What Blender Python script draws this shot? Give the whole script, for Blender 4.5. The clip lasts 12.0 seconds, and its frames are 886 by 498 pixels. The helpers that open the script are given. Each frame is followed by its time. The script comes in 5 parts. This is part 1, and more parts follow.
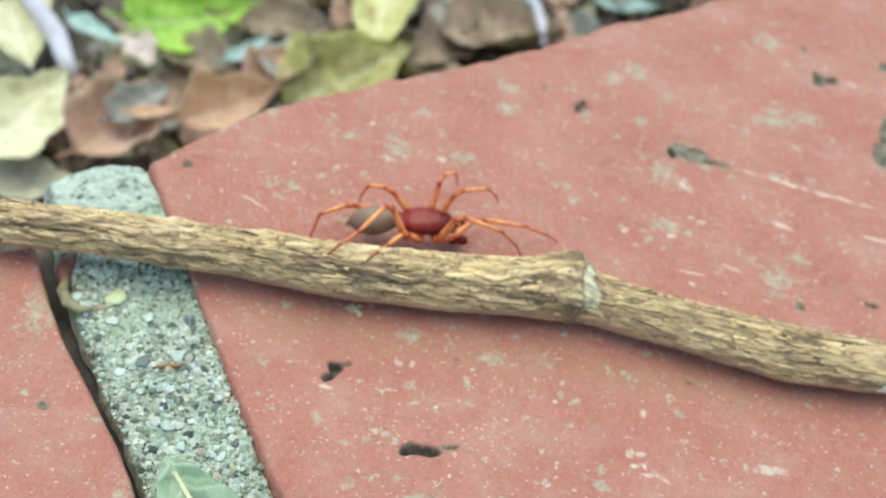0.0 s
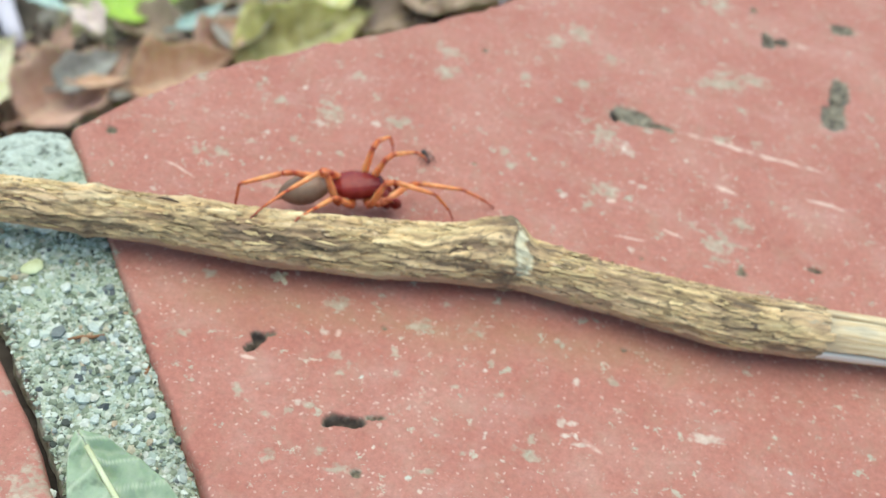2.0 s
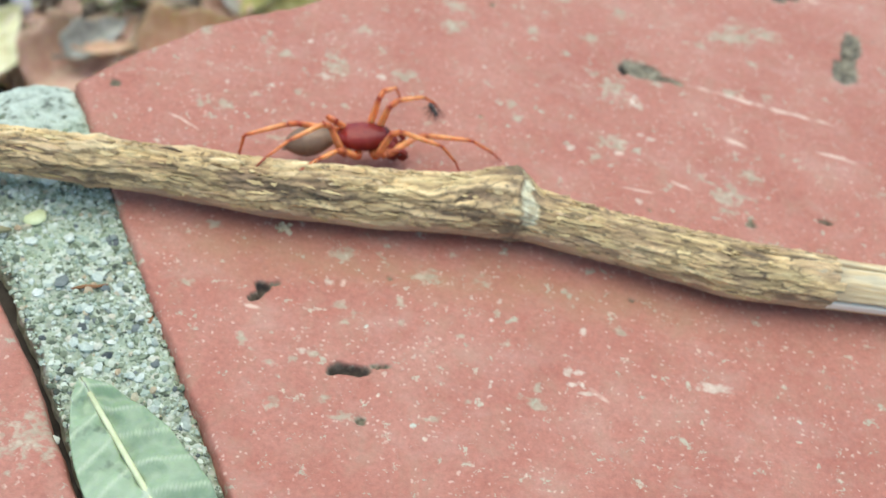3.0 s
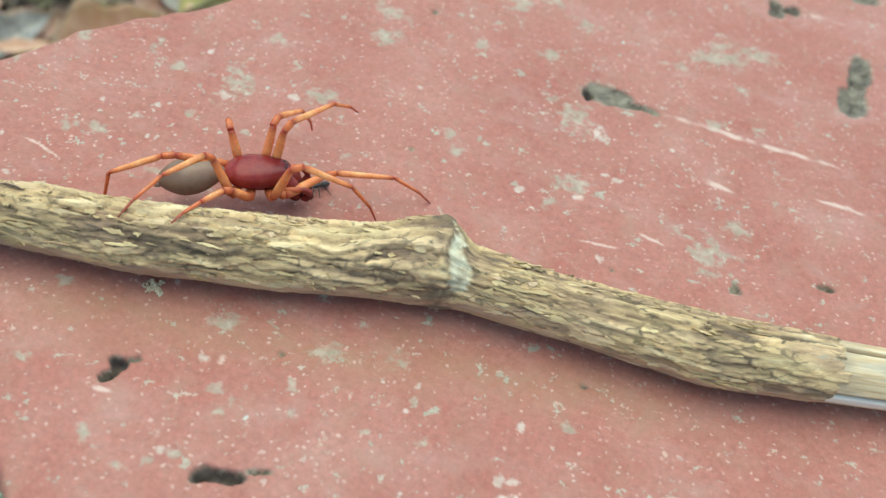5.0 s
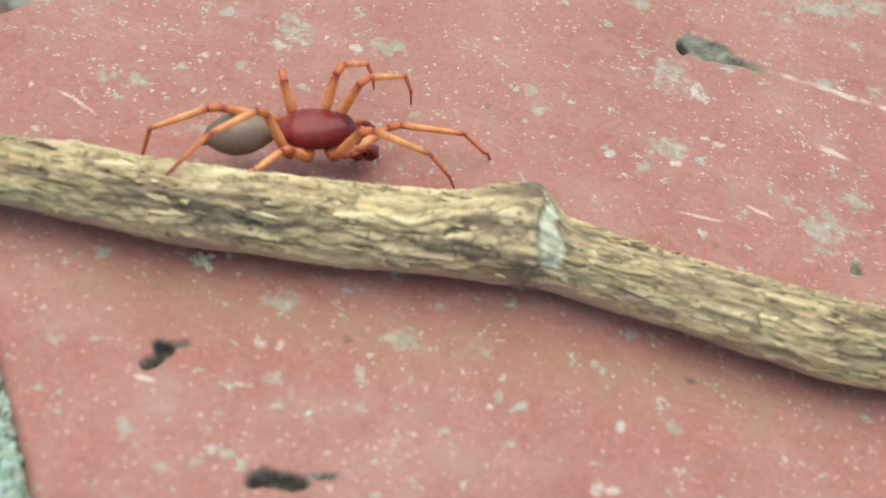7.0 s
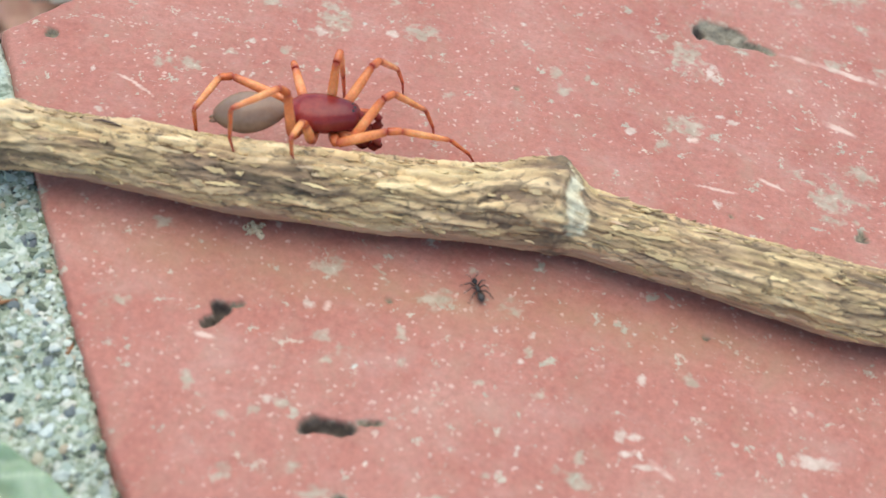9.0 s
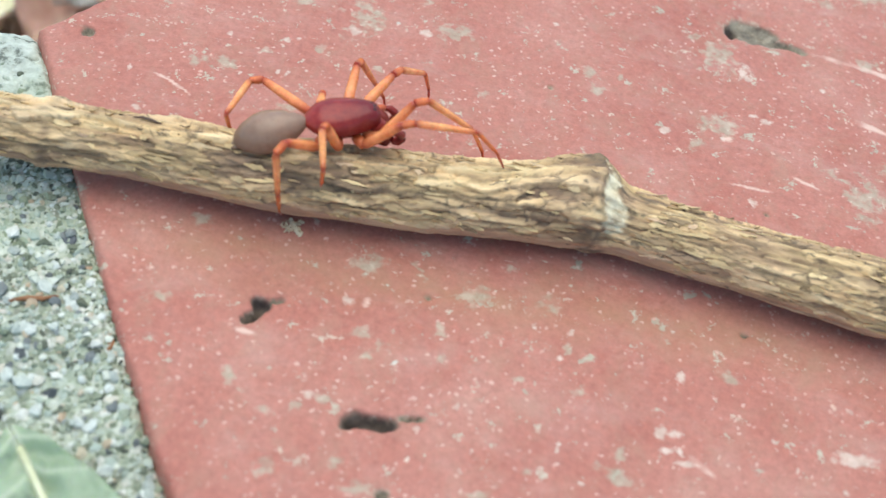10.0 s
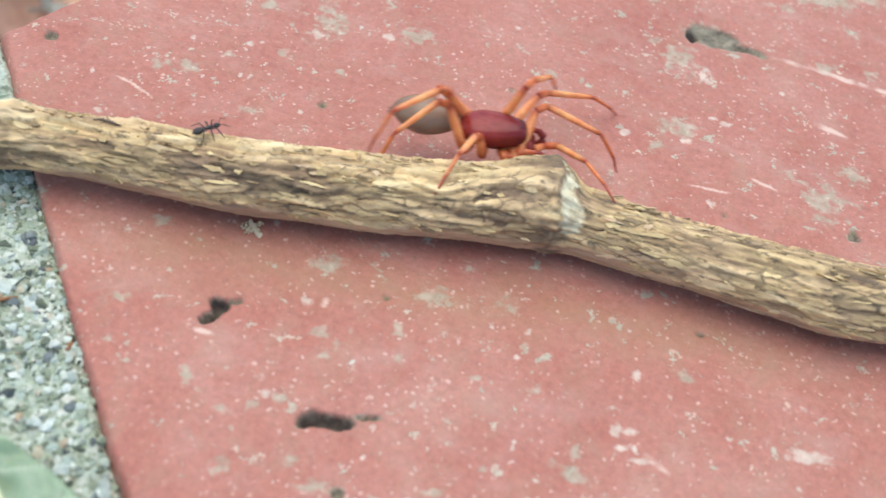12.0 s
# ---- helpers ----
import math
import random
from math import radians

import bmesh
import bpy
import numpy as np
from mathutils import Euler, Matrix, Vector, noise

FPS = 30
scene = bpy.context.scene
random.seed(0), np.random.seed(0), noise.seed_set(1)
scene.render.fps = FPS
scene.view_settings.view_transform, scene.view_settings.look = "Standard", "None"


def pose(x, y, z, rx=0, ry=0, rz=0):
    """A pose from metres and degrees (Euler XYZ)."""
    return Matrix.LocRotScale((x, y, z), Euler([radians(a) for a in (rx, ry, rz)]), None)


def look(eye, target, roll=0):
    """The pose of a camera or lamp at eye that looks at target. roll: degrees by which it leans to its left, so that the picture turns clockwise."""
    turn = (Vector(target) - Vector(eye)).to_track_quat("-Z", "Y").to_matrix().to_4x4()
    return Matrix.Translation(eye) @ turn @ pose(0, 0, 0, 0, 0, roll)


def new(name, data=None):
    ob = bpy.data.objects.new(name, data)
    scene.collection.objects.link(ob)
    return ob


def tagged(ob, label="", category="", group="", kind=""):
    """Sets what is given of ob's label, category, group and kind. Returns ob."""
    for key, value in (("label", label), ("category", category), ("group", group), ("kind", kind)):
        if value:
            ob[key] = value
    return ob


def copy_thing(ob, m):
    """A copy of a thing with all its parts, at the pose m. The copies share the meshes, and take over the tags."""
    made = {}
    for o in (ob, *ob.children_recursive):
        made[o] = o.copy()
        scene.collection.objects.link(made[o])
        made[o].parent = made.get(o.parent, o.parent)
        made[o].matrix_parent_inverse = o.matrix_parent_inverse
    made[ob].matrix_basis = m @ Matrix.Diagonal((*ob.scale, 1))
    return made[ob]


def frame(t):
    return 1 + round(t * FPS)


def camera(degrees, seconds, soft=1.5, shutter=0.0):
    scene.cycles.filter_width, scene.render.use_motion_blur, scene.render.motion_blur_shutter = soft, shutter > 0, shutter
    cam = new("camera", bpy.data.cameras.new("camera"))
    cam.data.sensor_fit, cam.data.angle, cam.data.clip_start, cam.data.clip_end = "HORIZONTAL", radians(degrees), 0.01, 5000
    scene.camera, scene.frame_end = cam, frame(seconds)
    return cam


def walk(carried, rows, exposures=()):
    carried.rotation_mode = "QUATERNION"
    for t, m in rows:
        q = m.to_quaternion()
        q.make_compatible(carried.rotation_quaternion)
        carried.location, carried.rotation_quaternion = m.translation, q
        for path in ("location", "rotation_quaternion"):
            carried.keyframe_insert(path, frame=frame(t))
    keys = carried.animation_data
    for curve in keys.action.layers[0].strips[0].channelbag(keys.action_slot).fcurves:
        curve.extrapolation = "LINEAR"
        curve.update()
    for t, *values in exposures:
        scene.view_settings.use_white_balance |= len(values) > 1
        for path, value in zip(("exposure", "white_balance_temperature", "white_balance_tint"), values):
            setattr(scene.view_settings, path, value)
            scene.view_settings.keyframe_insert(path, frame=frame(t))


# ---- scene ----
MM = 0.001
# ---- camera ----
cam = camera(39.0, 12.0, soft=1.35, shutter=0.4)
cam.data.dof.use_dof, cam.data.dof.focus_distance, cam.data.dof.aperture_fstop = True, 0.098, 41.0


def view(x, y, z, yaw, pitch, lean):
    """A camera pose from millimetres and degrees."""
    return pose(x * MM, y * MM, z * MM, 0, 0, yaw) @ pose(0, 0, 0, 90 + pitch) @ pose(0, 0, 0, 0, 0, -lean)


PATH = [
    (0.0, 7.20, -69.56, 93.02, -0.33, -46.68, -12.09),
    (0.5, 7.05, -68.30, 89.73, 0.03, -46.92, -11.79),
    (1.0, 7.15, -68.87, 91.05, -0.37, -46.63, -11.89),
    (1.5, 12.08, -68.21, 93.23, -1.77, -47.24, -12.86),
    (2.0, 12.81, -67.14, 90.66, -1.53, -47.62, -12.58),
    (2.5, 12.00, -68.59, 91.42, -1.36, -47.94, -12.39),
    (2.7, 12.72, -68.78, 89.94, -1.05, -48.21, -12.08),
    (4.3, 17.99, -60.17, 81.59, -0.11, -48.74, -11.93),
    (4.5, 17.32, -55.27, 78.26, -0.64, -48.15, -12.74),
    (5.0, 19.57, -48.64, 75.26, -1.26, -48.52, -13.55),
    (5.5, 15.14, -43.86, 69.64, -0.07, -49.05, -13.02),
    (6.0, 15.47, -40.88, 66.48, -0.13, -49.58, -13.18),
    (6.5, 14.75, -40.42, 64.50, -0.05, -50.19, -13.26),
    (6.7, 15.59, -40.69, 65.10, -0.10, -50.31, -13.26),
    (8.3, 15.42, -45.06, 69.53, 0.61, -50.94, -12.55),
    (8.5, 15.21, -46.16, 69.02, 0.95, -50.93, -12.30),
    (9.0, 14.98, -47.19, 70.19, 1.12, -50.80, -12.15),
    (9.5, 13.46, -47.84, 69.88, 1.55, -50.61, -11.84),
    (10.0, 12.90, -48.28, 69.52, 1.63, -50.49, -11.81),
    (10.5, 13.31, -48.28, 68.50, 1.64, -50.31, -11.77),
    (11.0, 13.77, -47.53, 68.86, 1.36, -50.24, -12.01),
    (11.5, 14.94, -46.79, 68.26, 0.91, -50.24, -12.32),
    (12.0, 15.17, -48.83, 69.95, 1.00, -49.95, -12.12),
]
walk(cam, [(t, view(*row)) for t, *row in PATH], exposures=[(0.0, 0.87, 6650, -8), (2.7, 0.88, 6700, -3), (4.5, 0.83, 6450, -8), (6.5, 0.83, 6450, -10), (8.5, 0.88, 6600, 3), (12.0, 0.91, 6550, 4)])

# ---- light ----
world = bpy.data.worlds.new("world")
scene.world = world
world.use_nodes = True
sky = world.node_tree.nodes.new("ShaderNodeTexSky")
sky.sky_type, sky.sun_disc = "NISHITA", False
sky.sun_elevation, sky.sun_rotation = radians(76), radians(-28)
world.node_tree.links.new(sky.outputs[0], world.node_tree.nodes["Background"].inputs[0])
world.node_tree.nodes["Background"].inputs[1].default_value = 0.15
sun = new("sun", bpy.data.lights.new("sun", "SUN"))
sun.data.energy, sun.data.angle, sun.data.color = 1.5, radians(75), (1.0, 0.95, 0.86)
sun.matrix_world = look((-0.12, 0.22, 1.0), (0, 0, 0))


# ---- materials ----
class Nodes:
    """A small helper round a material's node tree."""

    def __init__(self, name, rough=0.7):
        self.mat = bpy.data.materials.new(name)
        self.mat.use_nodes = True
        self.tree = self.mat.node_tree
        self.bsdf = self.tree.nodes["Principled BSDF"]
        self.bsdf.inputs["Roughness"].default_value = rough
        self.coord = self.tree.nodes.new("ShaderNodeTexCoord")

    def link(self, a, b):
        self.tree.links.new(a, b)

    def scaled(self, scale, source="Object"):
        n = self.tree.nodes.new("ShaderNodeMapping")
        n.inputs["Scale"].default_value = scale if isinstance(scale, tuple) else (scale,) * 3
        self.link(self.coord.outputs[source], n.inputs[0])
        return n.outputs[0]

    def noise(self, scale, detail=4, rough=0.55, source="Object", distort=0.0):
        n = self.tree.nodes.new("ShaderNodeTexNoise")
        n.inputs["Scale"].default_value = 1
        n.inputs["Detail"].default_value, n.inputs["Roughness"].default_value = detail, rough
        n.inputs["Distortion"].default_value = distort
        self.link(self.scaled(scale, source), n.inputs["Vector"])
        return n.outputs[0]

    def cells(self, scale, feature="F1", out="Distance", source="Object"):
        n = self.tree.nodes.new("ShaderNodeTexVoronoi")
        n.feature = feature
        n.inputs["Scale"].default_value = 1
        self.link(self.scaled(scale, source), n.inputs["Vector"])
        return n.outputs[out]

    def ramp(self, value, stops):
        n = self.tree.nodes.new("ShaderNodeValToRGB")
        while len(n.color_ramp.elements) < len(stops):
            n.color_ramp.elements.new(0.5)
        for e, (at, c) in zip(n.color_ramp.elements, stops):
            e.position = at
            e.color = (*c, 1) if isinstance(c, tuple) else (c, c, c, 1)
        self.link(value, n.inputs[0])
        return n.outputs[0]

    def mix(self, fac, a, b, blend="MIX"):
        n = self.tree.nodes.new("ShaderNodeMix")
        n.data_type, n.blend_type = "RGBA", blend
        for k, v in ((0, fac), (6, a), (7, b)):
            if isinstance(v, (int, float)):
                n.inputs[k].default_value = v if k == 0 else (v, v, v, 1)
            elif isinstance(v, tuple):
                n.inputs[k].default_value = (*v, 1)
            else:
                self.link(v, n.inputs[k])
        return n.outputs[2]

    def math(self, op, a, b=0.0):
        n = self.tree.nodes.new("ShaderNodeMath")
        n.operation = op
        for k, v in enumerate((a, b)):
            if isinstance(v, (int, float)):
                n.inputs[k].default_value = v
            else:
                self.link(v, n.inputs[k])
        return n.outputs[0]

    def random(self, island=False):
        if island:
            return self.tree.nodes.new("ShaderNodeNewGeometry").outputs["Random Per Island"]
        return self.tree.nodes.new("ShaderNodeObjectInfo").outputs["Random"]

    def attribute(self, name):
        n = self.tree.nodes.new("ShaderNodeAttribute")
        n.attribute_name = name
        return n.outputs["Fac"]

    def done(self, color=None, bump=None, depth=0.0001, strength=0.5, rough=None):
        if color is not None:
            if isinstance(color, tuple):
                self.bsdf.inputs["Base Color"].default_value = (*color, 1)
            else:
                self.link(color, self.bsdf.inputs["Base Color"])
        if rough is not None:
            self.link(rough, self.bsdf.inputs["Roughness"])
        if bump is not None:
            n = self.tree.nodes.new("ShaderNodeBump")
            n.inputs["Distance"].default_value, n.inputs["Strength"].default_value = depth, strength
            self.link(bump, n.inputs["Height"])
            self.link(n.outputs[0], self.bsdf.inputs["Normal"])
        return self.mat

    def translucent(self, weight, radius=0.001, color=(1.0, 0.4, 0.2)):
        self.bsdf.inputs["Subsurface Weight"].default_value = weight
        self.bsdf.inputs["Subsurface Radius"].default_value = color
        self.bsdf.inputs["Subsurface Scale"].default_value = radius


def brick_material():
    n = Nodes("red_clay", 0.62)
    n.bsdf.inputs["Specular IOR Level"].default_value = 0.45
    base = n.ramp(n.noise(90, 5, 0.6), [(0.3, (0.365, 0.118, 0.082)), (0.55, (0.412, 0.156, 0.112)), (0.75, (0.455, 0.212, 0.158))])
    fine = n.ramp(n.noise(1900, 6, 0.8), [(0.3, 0.74), (0.5, 0.97), (0.7, 1.18)])
    c = n.mix(1.0, base, fine, "MULTIPLY")
    # pale bloom, olive film and lime smears
    bloom = n.ramp(n.noise((130, 210, 130), 6, 0.65, distort=0.4), [(0.52, 0.0), (0.76, 0.4)])
    c = n.mix(bloom, c, (0.50, 0.31, 0.255))
    film = n.ramp(n.noise((330, 260, 330), 6, 0.75, distort=0.6), [(0.48, 0.0), (0.72, 0.42)])
    c = n.mix(film, c, (0.36, 0.228, 0.15))
    # brownish ochre mixed into the clay colour in a band beside the twig
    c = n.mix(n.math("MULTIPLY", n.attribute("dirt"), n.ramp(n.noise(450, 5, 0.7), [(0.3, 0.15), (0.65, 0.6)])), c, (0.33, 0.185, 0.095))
    grey = n.ramp(n.noise((560, 620, 560), 6, 0.75, distort=0.2), [(0.60, 0.0), (0.64, 0.8)])
    tint = n.ramp(n.noise(260, 3), [(0.35, (0.34, 0.33, 0.24)), (0.55, (0.46, 0.42, 0.31)), (0.7, (0.55, 0.42, 0.31))])
    c = n.mix(grey, c, tint)
    scuff = n.ramp(n.noise(850, 5, 0.75), [(0.63, 0.0), (0.68, 0.55)])
    c = n.mix(scuff, c, (0.58, 0.42, 0.33))
    # cream and ochre grit, ragged
    warp = n.tree.nodes.new("ShaderNodeVectorMath")
    warp.operation = "ADD"
    jag = n.tree.nodes.new("ShaderNodeTexNoise")
    jag.inputs["Scale"].default_value = 1900
    n.link(n.coord.outputs["Object"], jag.inputs["Vector"])
    shift = n.tree.nodes.new("ShaderNodeVectorMath")
    shift.operation = "SCALE"
    shift.inputs[3].default_value = 0.0006
    n.link(jag.outputs[1], shift.inputs[0])
    n.link(n.coord.outputs["Object"], warp.inputs[0])
    n.link(shift.outputs[0], warp.inputs[1])

    def grit(scale, share, size, soft):
        v = n.tree.nodes.new("ShaderNodeTexVoronoi")
        v.inputs["Scale"].default_value = scale
        n.link(warp.outputs[0], v.inputs["Vector"])
        return n.math("MULTIPLY", n.ramp(v.outputs["Distance"], [(size, 1.0), (size + soft, 0.0)]), n.ramp(v.outputs["Color"], [(share, 0.0), (share + 0.03, 1.0)]))
    g1, g2, g3, g4 = grit(430, 0.90, 0.10, 0.08), grit(870, 0.87, 0.12, 0.12), grit(2000, 0.68, 0.16, 0.2), grit(640, 0.89, 0.08, 0.06)
    crowd = n.ramp(n.noise(110, 3), [(0.34, 0.4), (0.58, 1.0)])
    c = n.mix(n.math("MULTIPLY", g1, 0.85), c, n.ramp(n.noise(400, 1), [(0.40, (0.60, 0.52, 0.40)), (0.5, (0.40, 0.40, 0.32)), (0.6, (0.55, 0.34, 0.2))]))
    c = n.mix(n.math("MULTIPLY", g2, crowd), c, n.ramp(n.noise(500, 1), [(0.42, (0.50, 0.49, 0.40)), (0.58, (0.66, 0.47, 0.35))]))
    c = n.mix(n.math("MULTIPLY", n.math("MULTIPLY", g3, 0.6), crowd), c, (0.68, 0.47, 0.37))
    c = n.mix(n.math("MULTIPLY", g4, 0.8), c, (0.10, 0.07, 0.05))
    lines = n.ramp(n.noise((420, 5200, 420), 2, 0.5, distort=0.15), [(0.70, 0.0), (0.74, 0.45)])
    c = n.mix(n.math("MULTIPLY", lines, n.ramp(n.noise(140, 2), [(0.5, 0.0), (0.62, 1.0)])), c, (0.60, 0.42, 0.33))
    rag = n.math("ADD", n.attribute("lime"), n.math("MULTIPLY", n.math("SUBTRACT", n.noise(1100, 6, 0.75), 0.5), 2.2))
    c = n.mix(n.ramp(rag, [(0.40, 0.0), (0.95, 0.66)]), c, n.ramp(n.noise(700, 4, 0.7), [(0.32, (0.27, 0.26, 0.17)), (0.5, (0.39, 0.36, 0.255)), (0.68, (0.52, 0.465, 0.34))]))
    chip = n.math("ADD", n.attribute("chalk"), n.math("MULTIPLY", n.math("SUBTRACT", n.noise(1500, 5, 0.7), 0.5), 1.4))
    c = n.mix(n.ramp(chip, [(0.42, 0.0), (0.8, 0.68)]), c, n.ramp(n.noise(800, 4), [(0.35, (0.50, 0.40, 0.31)), (0.6, (0.68, 0.57, 0.46))]))
    c = n.mix(n.math("MULTIPLY", n.attribute("scratch"), 0.85), c, (0.66, 0.46, 0.36))
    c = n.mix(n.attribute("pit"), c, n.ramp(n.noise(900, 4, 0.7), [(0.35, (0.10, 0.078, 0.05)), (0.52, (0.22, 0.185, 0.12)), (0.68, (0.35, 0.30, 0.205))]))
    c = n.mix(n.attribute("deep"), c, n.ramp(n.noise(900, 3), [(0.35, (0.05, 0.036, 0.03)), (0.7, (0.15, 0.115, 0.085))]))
    bump = n.math("ADD", n.noise(900, 5, 0.65), n.math("MULTIPLY", g1, 0.5))
    return n.done(c, bump, 0.00025, 0.5, n.ramp(n.noise(500, 3), [(0.3, 0.5), (0.7, 0.75)]))


def mortar_material():
    n = Nodes("mortar_paste", 0.9)
    c = n.ramp(n.noise(1500, 5, 0.75), [(0.3, (0.12, 0.135, 0.09)), (0.42, (0.255, 0.29, 0.195)), (0.6, (0.375, 0.42, 0.30)), (0.75, (0.51, 0.55, 0.43))])
    stones = n.ramp(n.cells(1250, out="Color"), [(0.0, (0.12, 0.125, 0.095)), (0.3, (0.33, 0.34, 0.26)), (0.6, (0.52, 0.52, 0.44)), (0.85, (0.68, 0.67, 0.6)), (1.0, (0.46, 0.36, 0.25))])
    c = n.mix(n.ramp(n.cells(1250), [(0.35, 0.85), (0.55, 0.1)]), c, stones)
    pore = n.ramp(n.noise(900, 4, 0.6), [(0.36, (0.12, 0.135, 0.11)), (0.44, (0.40, 0.44, 0.37)), (0.7, (0.60, 0.65, 0.56))])
    c = n.mix(n.math("MULTIPLY", n.attribute("cement"), 0.92), c, pore)
    green = n.ramp(n.noise(120, 3), [(0.48, 0.0), (0.68, 0.5)])
    c = n.mix(green, c, (0.25, 0.32, 0.17))
    pale = n.ramp(n.noise(130, 5, 0.65), [(0.48, 0.0), (0.64, 0.6)])
    c = n.mix(pale, c, (0.60, 0.64, 0.53))
    return n.done(c, n.math("ADD", n.noise(2200, 4), n.math("MULTIPLY", n.cells(1250), -0.8)), 0.0003, 0.7)


def grain_material():
    n = Nodes("sand_grain", 0.7)
    c = n.ramp(n.random(True), [(0.0, (0.045, 0.052, 0.04)), (0.12, (0.125, 0.145, 0.095)), (0.36, (0.25, 0.285, 0.19)), (0.55, (0.36, 0.42, 0.35)), (0.75, (0.42, 0.46, 0.36)), (0.95, (0.64, 0.67, 0.57)), (1.0, (0.42, 0.30, 0.18))])
    green = n.ramp(n.noise(120, 3), [(0.48, 0.0), (0.68, 0.4)])
    c = n.mix(green, c, (0.25, 0.32, 0.17))
    return n.done(c, n.noise(4000, 2), 0.0001, 0.4)


def stone_material():
    n = Nodes("mortar_stone", 0.6)
    c = n.ramp(n.random(), [(0.0, (0.055, 0.065, 0.065)), (0.14, (0.16, 0.18, 0.17)), (0.3, (0.30, 0.34, 0.30)), (0.5, (0.42, 0.47, 0.40)), (0.7, (0.56, 0.60, 0.53)), (0.86, (0.64, 0.66, 0.58)), (0.95, (0.46, 0.41, 0.28)), (1.0, (0.36, 0.24, 0.14))])
    c = n.mix(1.0, c, n.ramp(n.noise(2600, 4, 0.6), [(0.3, 0.75), (0.7, 1.15)]), "MULTIPLY")
    return n.done(c, n.noise(3500, 3), 0.0001, 0.4)


def bark_material():
    n = Nodes("twig_bark", 0.8)
    along = n.noise((260, 1500, 1500), 5, 0.65, "UV", 0.6)
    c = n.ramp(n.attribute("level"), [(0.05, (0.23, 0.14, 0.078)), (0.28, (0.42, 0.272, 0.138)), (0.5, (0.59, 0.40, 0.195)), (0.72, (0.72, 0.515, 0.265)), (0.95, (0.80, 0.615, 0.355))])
    c = n.mix(1.0, c, n.ramp(along, [(0.28, 0.72), (0.5, 1.0), (0.72, 1.18)]), "MULTIPLY")
    moss = n.ramp(n.noise((150, 400, 400), 3, 0.6, "UV"), [(0.46, 0.0), (0.66, 0.4)])
    c = n.mix(moss, c, (0.46, 0.36, 0.165))
    rosy = n.ramp(n.noise((110, 300, 300), 3, 0.6, "UV", 0.5), [(0.46, 0.0), (0.68, 0.55)])
    c = n.mix(rosy, c, (0.54, 0.355, 0.22))
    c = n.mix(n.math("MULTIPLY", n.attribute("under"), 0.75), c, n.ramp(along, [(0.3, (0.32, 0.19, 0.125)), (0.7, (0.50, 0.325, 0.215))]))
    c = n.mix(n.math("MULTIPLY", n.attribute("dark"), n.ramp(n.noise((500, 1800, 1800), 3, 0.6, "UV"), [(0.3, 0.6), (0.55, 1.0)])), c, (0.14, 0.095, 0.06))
    # fine scales
    push = n.tree.nodes.new("ShaderNodeVectorMath")
    push.operation = "MULTIPLY_ADD"
    jag = n.tree.nodes.new("ShaderNodeTexNoise")
    jag.inputs["Scale"].default_value, jag.inputs["Detail"].default_value = 900, 4
    n.link(n.coord.outputs["UV"], jag.inputs["Vector"])
    n.link(jag.outputs[1], push.inputs[0])
    push.inputs[1].default_value = (0.0022, 0.0009, 0)
    n.link(n.coord.outputs["UV"], push.inputs[2])
    flat = n.tree.nodes.new("ShaderNodeVectorMath")
    flat.operation = "MULTIPLY"
    flat.inputs[1].default_value = (420, 1500, 0)
    n.link(push.outputs[0], flat.inputs[0])
    rim, scale = n.tree.nodes.new("ShaderNodeTexVoronoi"), n.tree.nodes.new("ShaderNodeTexVoronoi")
    rim.feature = "DISTANCE_TO_EDGE"
    for v in (rim, scale):
        v.inputs["Scale"].default_value = 1
        n.link(flat.outputs[0], v.inputs["Vector"])
    quiet = n.math("SUBTRACT", 1.0, n.attribute("under"))
    c = n.mix(n.math("MULTIPLY", quiet, 1.0), c, n.mix(1.0, c, n.ramp(scale.outputs["Color"], [(0.1, 0.78), (0.5, 1.0), (0.9, 1.22)]), "MULTIPLY"))
    seam = n.math("MULTIPLY", n.ramp(rim.outputs["Distance"], [(0.02, 0.9), (0.09, 0.0)]), n.ramp(n.noise((200, 700, 700), 3, 0.6, "UV"), [(0.46, 0.0), (0.62, 0.8)]))
    c = n.mix(n.math("MULTIPLY", seam, quiet), c, (0.10, 0.07, 0.045))
    chips = n.ramp(n.noise((520, 2300, 2300), 4, 0.6, "UV", 1.0), [(0.33, 0.75), (0.39, 0.0)])
    c = n.mix(chips, c, (0.10, 0.075, 0.05))
    c = n.mix(n.attribute("scar"), c, n.ramp(n.noise((900, 500, 900), 4, 0.7), [(0.33, (0.50, 0.41, 0.26)), (0.47, (0.66, 0.58, 0.39)), (0.65, (0.78, 0.72, 0.52))]))
    return n.done(c, n.math("ADD", along, n.math("MULTIPLY", scale.outputs["Distance"], -0.7)), 0.0004, 0.7)


def leaf_material(name, low, high, vein, rough=0.6, thin=0.25):
    n = Nodes(name, rough)
    c = n.ramp(n.noise(160, 5, 0.65), [(0.32, low), (0.68, high)])
    tone = n.ramp(n.random(), [(0.0, 0.75), (1.0, 1.15)])
    c = n.mix(1.0, c, tone, "MULTIPLY")
    c = n.mix(n.ramp(n.noise(420, 3), [(0.62, 0.0), (0.72, 0.5)]), c, tuple(v * 0.35 for v in low))
    c = n.mix(n.attribute("vein"), c, vein)
    n.translucent(thin, 0.0006, (0.6, 1.0, 0.3))
    return n.done(c, n.noise(900, 3), 0.0003, 0.4)


